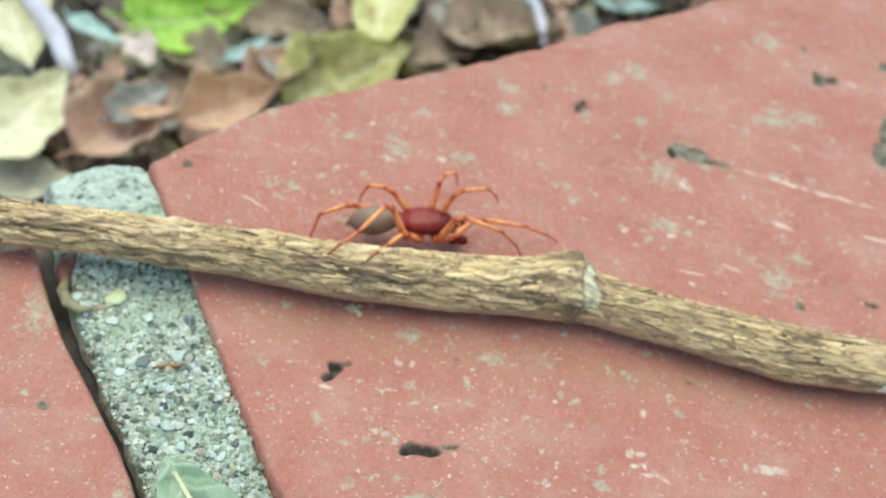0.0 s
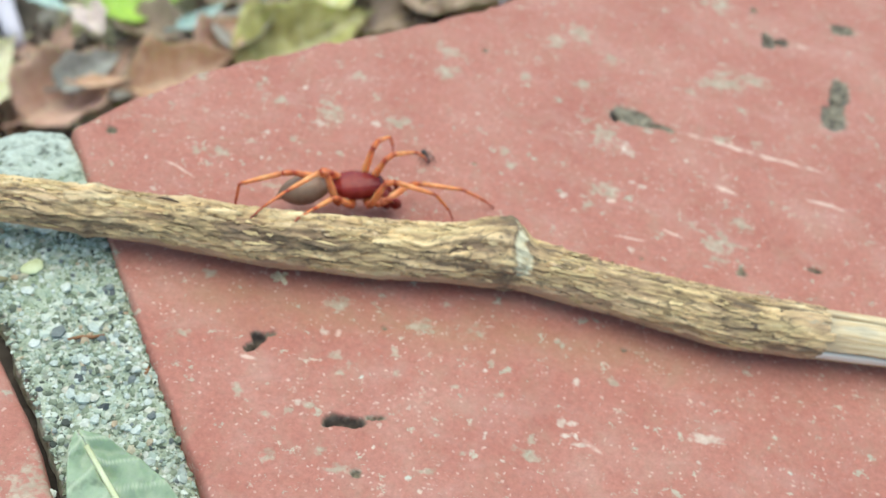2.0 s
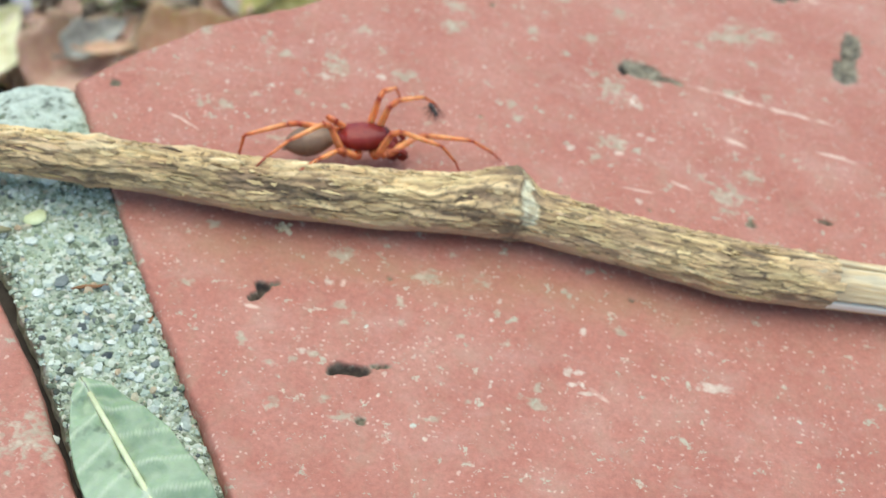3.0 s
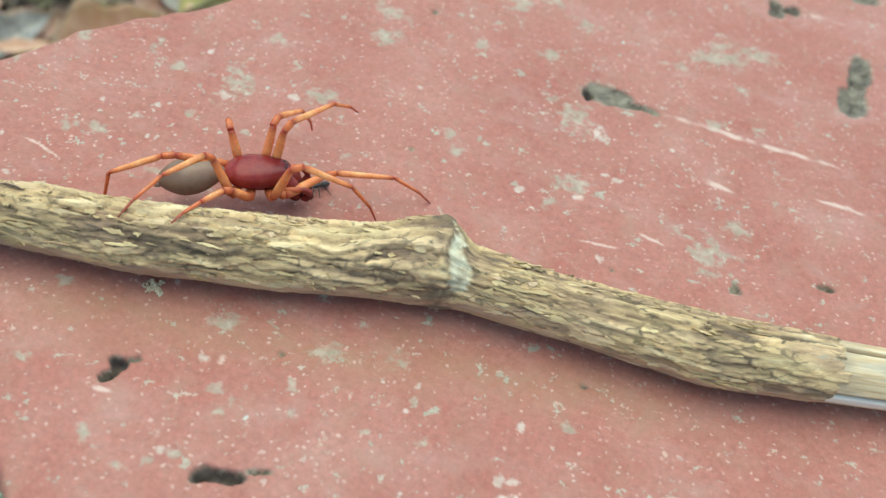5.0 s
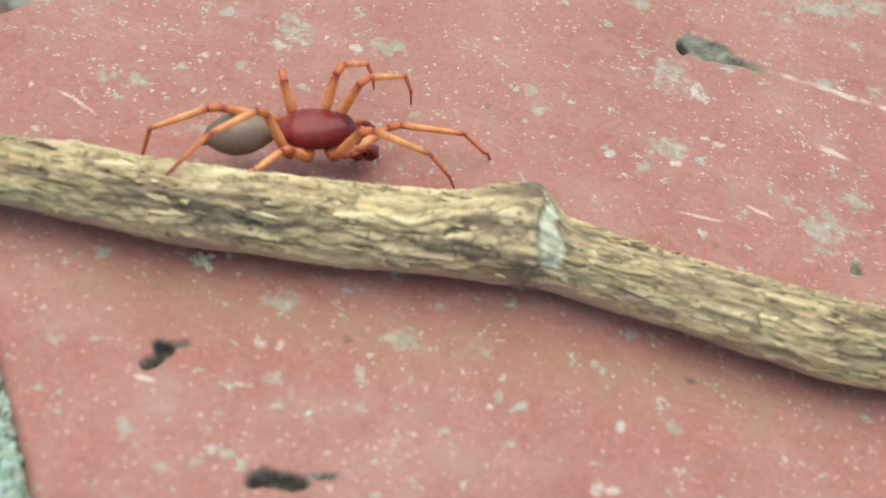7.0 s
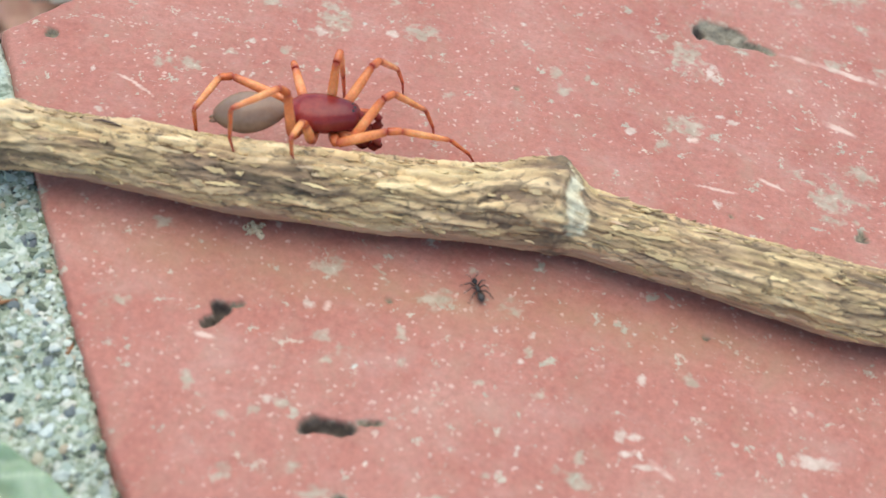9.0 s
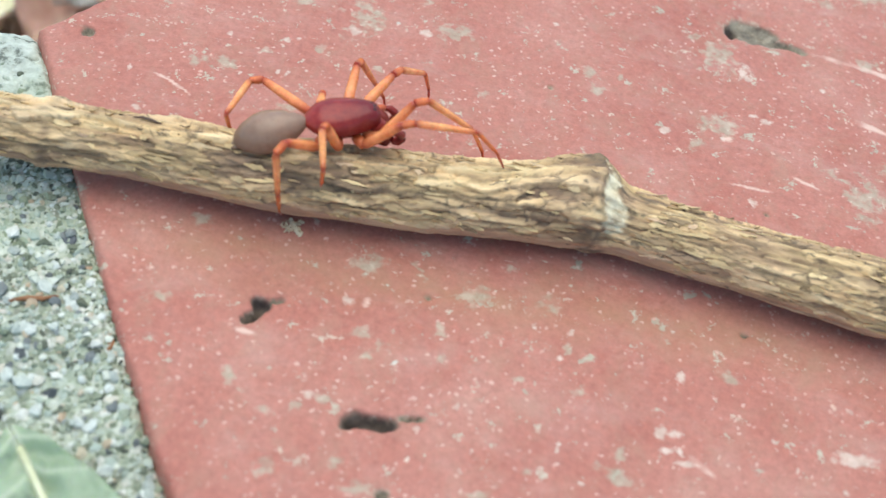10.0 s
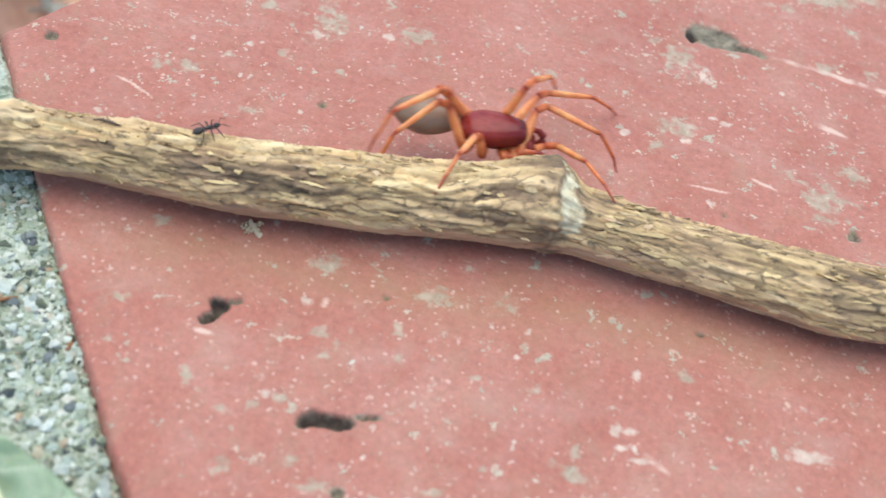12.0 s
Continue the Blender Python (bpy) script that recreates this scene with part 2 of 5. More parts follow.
def plain_material(name, low, high, scale=600, rough=0.6, depth=0.0002):
    n = Nodes(name, rough)
    return n.done(n.ramp(n.noise(scale, 4, 0.6), [(0.3, low), (0.7, high)]), n.noise(scale * 3, 3), depth, 0.4)


def shell_material(name, low, high, joint, rough=0.3, sss=0.15, bands=(), grain=1.0):
    """The spider's cuticle: glossy, slightly see-through, darker at the joints."""
    n = Nodes(name, rough)
    n.bsdf.inputs["Specular IOR Level"].default_value = 0.3
    c = n.ramp(n.noise(900, 4, 0.6), [(0.3, low), (0.7, high)])
    c = n.mix(1.0, c, n.ramp(n.noise(5000, 3), [(0.3, 1 - 0.12 * grain), (0.7, 1 + 0.1 * grain)]), "MULTIPLY")
    if bands:
        s = n.tree.nodes.new("ShaderNodeSeparateXYZ")
        n.link(n.coord.outputs["Generated"], s.inputs[0])
        c = n.mix(n.ramp(s.outputs[0], list(bands)), c, joint)
    n.translucent(sss, 0.0008)
    return n.done(c, n.noise(5000, 2), 0.00005, 0.3 * grain)


def wood_material():
    n = Nodes("bare_wood", 0.6)
    c = n.ramp(n.noise((120, 2600, 2600), 5, 0.65, "UV", 0.3), [(0.28, (0.36, 0.22, 0.11)), (0.42, (0.60, 0.43, 0.23)), (0.58, (0.74, 0.60, 0.38)), (0.75, (0.80, 0.70, 0.50))])
    c = n.mix(n.ramp(n.noise((70, 700, 700), 3, 0.6, "UV", 0.4), [(0.5, 0.0), (0.68, 0.65)]), c, (0.50, 0.28, 0.11))
    c = n.mix(n.ramp(n.noise((130, 500, 500), 3, 0.6, "UV"), [(0.56, 0.0), (0.7, 0.6)]), c, (0.42, 0.36, 0.27))
    c = n.mix(n.math("MULTIPLY", n.attribute("stained"), n.ramp(n.noise((300, 900, 900), 4, 0.6, "UV"), [(0.35, 0.3), (0.6, 1.0)])), c, (0.40, 0.32, 0.21))
    c = n.mix(n.attribute("lip"), c, (0.78, 0.72, 0.62))
    c = n.mix(n.attribute("crack"), c, (0.06, 0.04, 0.03))
    return n.done(c, n.noise((150, 3500, 3500), 4, 0.6, "UV"), 0.0003, 0.5)


def flake_material():
    n = Nodes("bark_flake", 0.8)
    c = n.ramp(n.random(True), [(0.0, (0.22, 0.15, 0.085)), (0.2, (0.42, 0.295, 0.14)), (0.5, (0.60, 0.43, 0.21)), (0.8, (0.70, 0.53, 0.27)), (1.0, (0.62, 0.42, 0.26))])
    c = n.mix(1.0, c, n.ramp(n.noise((700, 2500, 2500), 3), [(0.3, 0.75), (0.7, 1.15)]), "MULTIPLY")
    return n.done(c, n.noise((600, 4000, 4000), 3), 0.0002, 0.5)


WOOD, FLAKE = wood_material(), flake_material()
BRICK, MORTAR, GRAIN, BARK, STONE = brick_material(), mortar_material(), grain_material(), bark_material(), stone_material()
SOIL = plain_material("soil", (0.035, 0.03, 0.025), (0.14, 0.115, 0.09), 150, 0.95, 0.002)


# ---- building helpers ----
def link_mesh(name, verts, faces, mat, parent=None, label="", smooth=True, attrs=None, uv=None):
    """One mesh object from millimetre coordinates."""
    me = bpy.data.meshes.new(name)
    v = np.asarray(verts, float) * MM
    me.from_pydata(v.tolist(), [], faces if isinstance(faces, list) else faces.tolist())
    me.materials.append(mat)
    for key, values in (attrs or {}).items():
        a = me.attributes.new(key, "FLOAT", "POINT")
        a.data.foreach_set("value", np.asarray(values, np.float32))
    if uv is not None:
        layer = me.uv_layers.new(name="UVMap")
        loops = np.empty(len(me.loops), np.int32)
        me.loops.foreach_get("vertex_index", loops)
        layer.data.foreach_set("uv", np.asarray(uv, np.float32)[loops].ravel())
    me.polygons.foreach_set("use_smooth", [smooth] * len(me.polygons))
    me.update()
    ob = new(name, me)
    ob.parent = parent
    if label:
        ob["label"] = label
    return ob


def grid_faces(rows, cols, wrap=False):
    i, j = np.meshgrid(np.arange(rows - 1), np.arange(cols if wrap else cols - 1), indexing="ij")
    k = (j + 1) % cols
    return np.stack([i * cols + j, i * cols + k, (i + 1) * cols + k, (i + 1) * cols + j], -1).reshape(-1, 4)


def fbm(points, scale, octaves=4):
    """Smooth value noise in numpy over points (n, 2 or 3), about -1 to 1."""
    p = np.asarray(points, float) * scale
    total, amp, norm = np.zeros(len(p)), 1.0, 0.0
    for octave in range(octaves):
        q = p * 2 ** octave + 17.3 * octave
        cell = np.floor(q).astype(np.int64)
        frac = q - cell
        w = frac * frac * (3 - 2 * frac)
        value = np.zeros(len(p))
        for corner in range(2 ** p.shape[1]):
            bits = np.array([(corner >> b) & 1 for b in range(p.shape[1])])
            key = cell + bits
            h = key[:, 0] * 374761393 + key[:, 1] * 668265263
            if p.shape[1] > 2:
                h = h + key[:, 2] * 2147483647
            h = (h ^ (h >> 13)) * 1274126177
            h = ((h ^ (h >> 16)) & 0xFFFF) / 32767.5 - 1
            value += h * np.prod(np.where(bits, w, 1 - w), axis=1)
        total, norm, amp = total + amp * value, norm + amp, amp * 0.5
    return total / norm * 1.6


def tube(path, radii, sides=12, caps=True):
    """Rings round a path of points (mm): verts and faces."""
    path = [Vector(p) for p in path]
    verts, up = [], Vector((0, 0, 1))
    for i, p in enumerate(path):
        d = (path[min(i + 1, len(path) - 1)] - path[max(i - 1, 0)]).normalized()
        side = d.cross(up)
        side = side.normalized() if side.length > 1e-4 else Vector((0, 1, 0))
        top = side.cross(d)
        for k in range(sides):
            a = 2 * math.pi * k / sides
            verts.append(p + float(radii[i]) * (math.cos(a) * side + math.sin(a) * top))
    faces = grid_faces(len(path), sides, True).tolist()
    if caps:
        faces += [list(range(sides))[::-1], [(len(path) - 1) * sides + k for k in range(sides)]]
    return [tuple(v) for v in verts], faces


def ellipsoid(length, width, height, squash=None, rows=24, sides=28):
    """An egg along x from -length / 2 to length / 2; squash(u, angle) gives a factor on the radius."""
    verts = []
    for i in range(rows + 1):
        u = -math.cos(math.pi * i / rows)
        r = math.sqrt(max(1 - u * u, 0.0004))
        for k in range(sides):
            a = 2 * math.pi * k / sides
            f = squash(u, a) if squash else 1
            verts.append((u * length / 2, r * f * width / 2 * math.cos(a), r * f * height / 2 * math.sin(a)))
    faces = grid_faces(rows + 1, sides, True).tolist()
    faces += [list(range(sides)), [rows * sides + k for k in range(sides)][::-1]]
    return verts, faces


# ---- pavement ----
CORNER, E1, E2 = np.array((-23.5, 22.0)), np.array((-0.53, 0.848)), np.array((0.848, 0.53))
EDGE_S = [-1, 0, 5, 9, 14, 22, 29, 36, 44, 48, 54, 62, 71, 77, 85, 110, 200]
EDGE_T = [-0.3, 0.2, 2.6, 3.6, 5.0, 5.7, 6.5, 6.6, 7.0, 7.8, 8.7, 9.8, 9.8, 11.2, 11.0, 12.5, 13]
# pits: x, y, half length, half width, turn, depth
PITS = [(0.1, 0.75, 0.62, 0.55, 20, 1.4), (-0.35, -0.5, 0.42, 0.75, -10, 1.1), (-0.15, 0.15, 0.42, 0.55, 10, 1.3), (1.0, 1.25, 0.6, 0.22, 20, 0.5), (9.4, -6.15, 1.75, 0.62, 6, 1.6), (8.0, -6.7, 0.5, 0.5, 0, 1.1), (12.0, -5.4, 0.9, 0.2, 13, 0.6),
        (33.2, 40.9, 2.2, 1.3, -12, 0.75), (31.4, 40.6, 0.5, 0.9, 0, 1.3), (36.3, 40.2, 1.7, 0.45, -12, 0.6), (49.6, 60, 0.9, 1.4, 0, 0.9), (51.2, 60.2, 0.8, 0.8, 0, 0.9),
        (56.8, 47.8, 1.5, 2.0, 0, 0.8), (57.4, 50.4, 1.0, 1.6, -10, 0.7), (58, 52.8, 1.2, 2.2, -10, 0.8), (59.3, 65.5, 1.6, 1.0, 0, 0.8), (45.2, 20.8, 0.4, 0.7, 20, 0.6), (52.9, 22.9, 0.8, 0.35, 0, 0.7)]
POCKS = [(2.1, 21.8, 0.3), (15.6, 47.2, 0.35), (33.4, 7.6, 0.25), (-20.3, 22.6, 0.5), (48, 66, 0.45), (11.3, -11.1, 0.4), (-23.5, -9.7, 0.5), (11.1, 4.6, 0.22), (16.7, 28.3, 0.18), (34.8, 19.6, 0.15)]


def to_plan(s, t):
    return CORNER + np.outer(s, E2) + np.outer(t, E1)


def spread(xy, wob, x, y, a, b, turn, power=2.0):
    """How many half sizes a plan point lies from a mark's middle."""
    c, s = math.cos(radians(turn)), math.sin(radians(turn))
    d = xy + wob - (x, y)
    return (np.abs((d[:, 0] * c + d[:, 1] * s) / a) ** power + np.abs((d[:, 1] * c - d[:, 0] * s) / b) ** power) ** (1 / power)


def brick_top(xy, gap):
    """Height and the pit, depth, lime, scratch, chalk and ochre band masks of a worn brick's top at plan points, gap
    millimetres inside its edge.
    """
    z = 0.10 * fbm(xy, 0.12, 3) + 0.06 * fbm(xy, 0.9, 3)
    pit, deep, lime, scratch, chalk = (np.zeros(len(xy)) for _ in range(5))
    wob = np.stack([fbm(xy, 0.8, 3), fbm(xy + 31, 0.8, 3)], -1) * 0.3
    rag = np.stack([fbm(xy + 7, 1.7, 3), fbm(xy + 43, 1.7, 3)], -1) * 0.8
    for x, y, a, b, turn, depth in PITS + [(x, y, a, a, 0, 0.5) for x, y, a in POCKS]:
        r = spread(xy, wob * min(1, 1.5 * b), x, y, a, b, turn, 2.8)
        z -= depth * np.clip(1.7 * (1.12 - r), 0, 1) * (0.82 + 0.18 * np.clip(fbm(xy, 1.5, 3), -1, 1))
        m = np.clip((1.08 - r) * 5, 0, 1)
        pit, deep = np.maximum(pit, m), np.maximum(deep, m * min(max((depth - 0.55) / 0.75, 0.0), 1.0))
        lime = np.maximum(lime, np.clip(1.8 - r, 0, 1) * np.clip(fbm(xy, 0.8, 3) + 0.6, 0, 1) * 0.95)
    for x, y, a, b in STAINS_NEAR + STAINS_MID + STAINS_FAR:
        near = (np.abs(xy[:, 0] - x) < 3.2 * a + 1) & (np.abs(xy[:, 1] - y) < 3.2 * b + 1)
        lime[near] = np.maximum(lime[near], np.clip(1.2 - 0.6 * spread(xy[near], rag[near] * b, x, y, a, b, 12 * math.sin(9 * x)), 0, 1))
    for x, y, a, b in CHALK_NEAR + CHALK_MID:
        near = (np.abs(xy[:, 0] - x) < 3 * a + 0.6) & (np.abs(xy[:, 1] - y) < 3 * b + 0.6)
        chalk[near] = np.maximum(chalk[near], np.clip(1.15 - 0.6 * spread(xy[near], rag[near] * 0.7 * b, x, y, a, b, 12 * math.sin(7 * x)), 0, 1))
    for x, y, a, b, turn in SCRATCHES:
        scratch = np.maximum(scratch, np.clip((1.05 - spread(xy, wob * 0.4, x, y, a, b, turn)) * 3, 0, 1) * np.clip(fbm(xy, 0.8, 3) + 0.8, 0, 1))
    rim = np.clip(1 - gap / 0.45, 0, 1)
    # mask of the ochre band parallel to the twig, wavering with noise
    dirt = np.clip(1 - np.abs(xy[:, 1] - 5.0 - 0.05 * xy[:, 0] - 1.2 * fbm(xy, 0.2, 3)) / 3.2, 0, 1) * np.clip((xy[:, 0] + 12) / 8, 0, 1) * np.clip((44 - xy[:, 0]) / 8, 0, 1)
    z -= 0.3 * rim ** 2.0 + 0.16 * np.clip(1 - gap / 4, 0, 1) * np.clip(fbm(xy, 0.25, 2), 0, 1)
    return z, pit, deep, lime, scratch, chalk, dirt


# lime stains: x, y, half length, half width
STAINS_NEAR = [(-14.2, -18.8, 1.6, 2.6), (-26.6, 0.4, 1.4, 2.8), (6.1, -5.4, 0.66, 0.34), (4.4, -6.4, 0.32, 0.34), (8.6, -0.5, 0.38, 0.50), (12.5, 2.0, 0.39, 0.47), (13.0, -0.4, 0.38, 0.36), (7.3, 0.5, 0.54, 0.37), (7.9, -1.5, 0.38, 0.27), (21.1, 2.8, 0.36, 0.38), (22.9, 2.5, 0.40, 0.37), (22.5, -0.3, 0.39, 0.49), (18.2, -0.5, 0.35, 0.27), (19.9, -7.3, 0.40, 0.24), (25.7, -4.4, 0.42, 0.46), (25.7, -6.1, 1.20, 0.49), (7.8, -9.7, 0.49, 0.48), (9.8, -11.3, 1.05, 0.46), (17.0, -9.7, 0.89, 0.31), (-0.3, -5.2, 0.39, 0.52), (2.6, -7.3, 0.60, 0.29), (3.7, -11.3, 0.72, 0.62), (-6.5, -0.4, 0.81, 0.56), (6.3, 6.2, 1.19, 0.70), (14.1, 5.5, 0.88, 0.88)]
STAINS_MID = [(19.6, 6.1, 0.61, 0.64), (32.5, 3.5, 0.53, 0.47), (-5.9, 6.7, 0.78, 0.42), (10.0, 6.9, 0.36, 0.76), (16.3, 8.6, 0.41, 0.36), (0.2, 31.5, 1.57, 1.75), (7.6, 32.2, 1.03, 1.21), (-4.9, 31.9, 0.82, 0.55), (-11.1, 22.5, 0.76, 0.55), (-9.1, 22.5, 0.51, 0.86), (-6.3, 25.2, 0.39, 0.51), (-2.3, 26.8, 0.44, 0.38), (4.9, 35.7, 0.38, 0.64), (-3.3, 19.5, 0.63, 0.41), (11.4, 25.7, 0.45, 0.37), (2.7, 25.8, 0.44, 0.31), (30.0, 37.4, 1.42, 1.83), (31.0, 28.5, 1.44, 1.01), (43.3, 40.1, 0.85, 0.73), (27.3, 44.8, 1.33, 0.54), (20.7, 43.9, 0.42, 0.92), (43.6, 51.9, 1.26, 0.50), (47.3, 51.6, 2.02, 0.84)]
STAINS_FAR = [(42.9, 23.6, 1.42, 1.64), (45.3, 27.3, 1.22, 0.87), (19.6, 31.2, 0.43, 0.46), (20.5, 29.4, 0.66, 0.51), (46.0, 45.9, 0.66, 0.39), (47.6, 40.8, 0.64, 0.59), (39.8, 47.3, 0.66, 0.48), (40.3, 25.8, 0.62, 0.61), (22.1, 31.3, 0.38, 0.40), (28.9, 25.6, 0.65, 0.73), (2.8, 38.4, 0.97, 0.59), (12.0, 42.5, 1.12, 0.61), (-7.6, 33.8, 0.46, 0.99), (-13.7, 33.5, 0.45, 0.64), (-19.2, 29.0, 0.96, 0.68), (11.6, 45.9, 1.63, 0.82), (11.7, 41.8, 1.06, 0.79), (43.5, 49.9, 2.91, 1.06), (26.3, 54.1, 1.74, 1.32), (43.4, 65.7, 1.57, 1.71), (30.5, 50.5, 1.00, 0.64), (23.6, 51.5, 0.85, 1.08)]
# chalky white chips: x, y, half length, half width
CHALK_NEAR = [(5.1, -5.5, 0.36, 0.38), (20.8, 1.9, 0.24, 0.19), (18.8, 3.9, 0.16, 0.34), (21.5, 4.5, 0.16, 0.39), (12.6, 1.2, 0.19, 0.14), (17.3, -3.2, 0.11, 0.13), (21.6, -5.1, 0.15, 0.46), (16.2, -6.8, 0.11, 0.29), (23.3, -7.3, 0.22, 0.16), (7.2, -11.6, 0.17, 0.15), (29.2, 2.8, 0.24, 0.51), (28.2, -2.0, 0.35, 0.52), (29.1, -2.0, 0.38, 0.43), (28.7, -3.3, 0.53, 0.25), (30.0, -4.0, 0.76, 0.21), (41.4, -0.7, 1.51, 0.57), (35.8, -0.8, 0.27, 0.22), (1.4, -4.9, 0.14, 0.17), (5.9, 2.7, 0.46, 0.38), (40.7, -3.5, 0.23, 0.21), (29.6, -3.2, 0.19, 0.42), (5.4, 31.4, 0.56, 0.47), (-0.3, 29.7, 0.54, 0.40)]
CHALK_MID = [(-9.6, 26.0, 0.26, 0.32), (-15.9, 19.8, 0.20, 0.36), (-13.9, 15.8, 0.40, 0.28), (-4.8, 23.0, 0.21, 0.25), (-2.8, 23.8, 0.22, 0.25), (-4.0, 23.1, 0.17, 0.31), (-7.6, 22.0, 0.17, 0.24), (31.2, 27.0, 0.33, 0.37), (33.5, 30.4, 0.44, 0.26), (34.6, 30.1, 0.58, 0.39), (39.4, 35.4, 0.31, 0.21), (16.0, 36.1, 0.29, 0.28), (26.2, 26.3, 0.47, 0.55), (33.7, 20.5, 0.27, 0.51), (-4.3, 27.4, 0.22, 0.19), (-5.1, 26.9, 0.35, 0.26), (-2.8, 34.7, 0.28, 0.35), (32.6, 35.4, 0.60, 0.90)]
# pale scratches: x, y, half length, half width, turn
SCRATCHES = [(46.6, 39.0, 9.6, 0.32, -6), (43.3, 32.3, 2.0, 0.35, -12), (33.6, 22.1, 1.8, 0.16, 0), (-12.1, 19.1, 2.0, 0.13, -25), (31.0, -4.0, 1.2, 0.3, -30), (31.6, 27.0, 0.35, 0.35, 0),
             (-0.2, -1.8, 0.8, 0.25, 0), (7.0, 2.9, 0.3, 0.5, 0), (55, 33, 2.5, 0.25, -8), (32, 14, 2.0, 0.14, 4), (38, 24, 1.3, 0.2, -25), (54.5, 60.2, 2.5, 0.3, -10)]


def make_brick(s0, s1, t0, edge, parent, label, fine_s, fine_t, lean, low=-82):
    """A brick with a worn top over the plan's s from s0 to s1 and t from t0 to edge(s); lean gives t and the shift of its long sides."""
    s = np.concatenate([np.arange(s0, fine_s[0], 2.5), np.arange(max(s0, fine_s[0]), min(s1, fine_s[1]), 0.18), np.arange(min(s1, fine_s[1]), s1, 2.5), [s1]])
    t = np.concatenate([np.arange(t0, fine_t, 2.5), np.arange(fine_t, 0, 0.18), [0]])
    S, T = np.meshgrid(s, t, indexing="ij")
    end = np.array([edge(v) for v in s])[:, None]
    w = np.clip((T - fine_t) / (0 - fine_t), 0, 1)
    T = T + end * w
    xy = to_plan(S.ravel(), T.ravel())
    side = 0.10 * fbm(np.stack([T.ravel(), S.ravel() * 0], -1), 0.5, 3) + np.interp(T.ravel(), *lean)
    gap = np.minimum(np.minimum(S.ravel() - s0, s1 - S.ravel()), np.minimum((end - T).ravel(), T.ravel() - t0))
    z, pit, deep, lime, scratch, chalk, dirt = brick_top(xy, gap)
    xy = xy + np.outer(side * np.clip(1 - np.minimum(S.ravel() - s0, s1 - S.ravel()) / 6, 0, 1), E2)
    top = np.column_stack([xy, z])
    R, C = S.shape
    faces = grid_faces(R, C)[:, ::-1].tolist()
    ring = [i * C for i in range(R)] + [(R - 1) * C + j for j in range(1, C)] + [i * C + C - 1 for i in range(R - 2, -1, -1)] + [j for j in range(C - 2, 0, -1)]
    below = top[ring].copy()
    below[:, 2] = low
    mid = top[ring].copy()
    mid[:, 2] -= 1.2
    out = mid[:, :2] - mid[:, :2].mean(0)
    mid[:, :2] += 0.25 * out / np.linalg.norm(out, axis=1, keepdims=True)
    m, n = len(top), len(ring)
    for k in range(n):
        q = (k + 1) % n
        faces.append([ring[k], m + k, m + q, ring[q]])
        faces.append([m + k, m + n + k, m + n + q, m + q])
    zeros = np.zeros(2 * n)
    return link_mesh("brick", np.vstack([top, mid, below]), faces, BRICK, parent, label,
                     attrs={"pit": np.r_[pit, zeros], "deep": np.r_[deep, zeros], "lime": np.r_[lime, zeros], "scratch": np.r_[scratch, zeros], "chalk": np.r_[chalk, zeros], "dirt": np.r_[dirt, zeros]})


# the crack's side of the mortar: t and its shift
CRACK_SIDE = ([-60, -45, -37, -32, -26, -20, -10, 0], [0.9, 0.8, 0.6, 0.15, -0.4, -0.75, -0.5, 0.3])


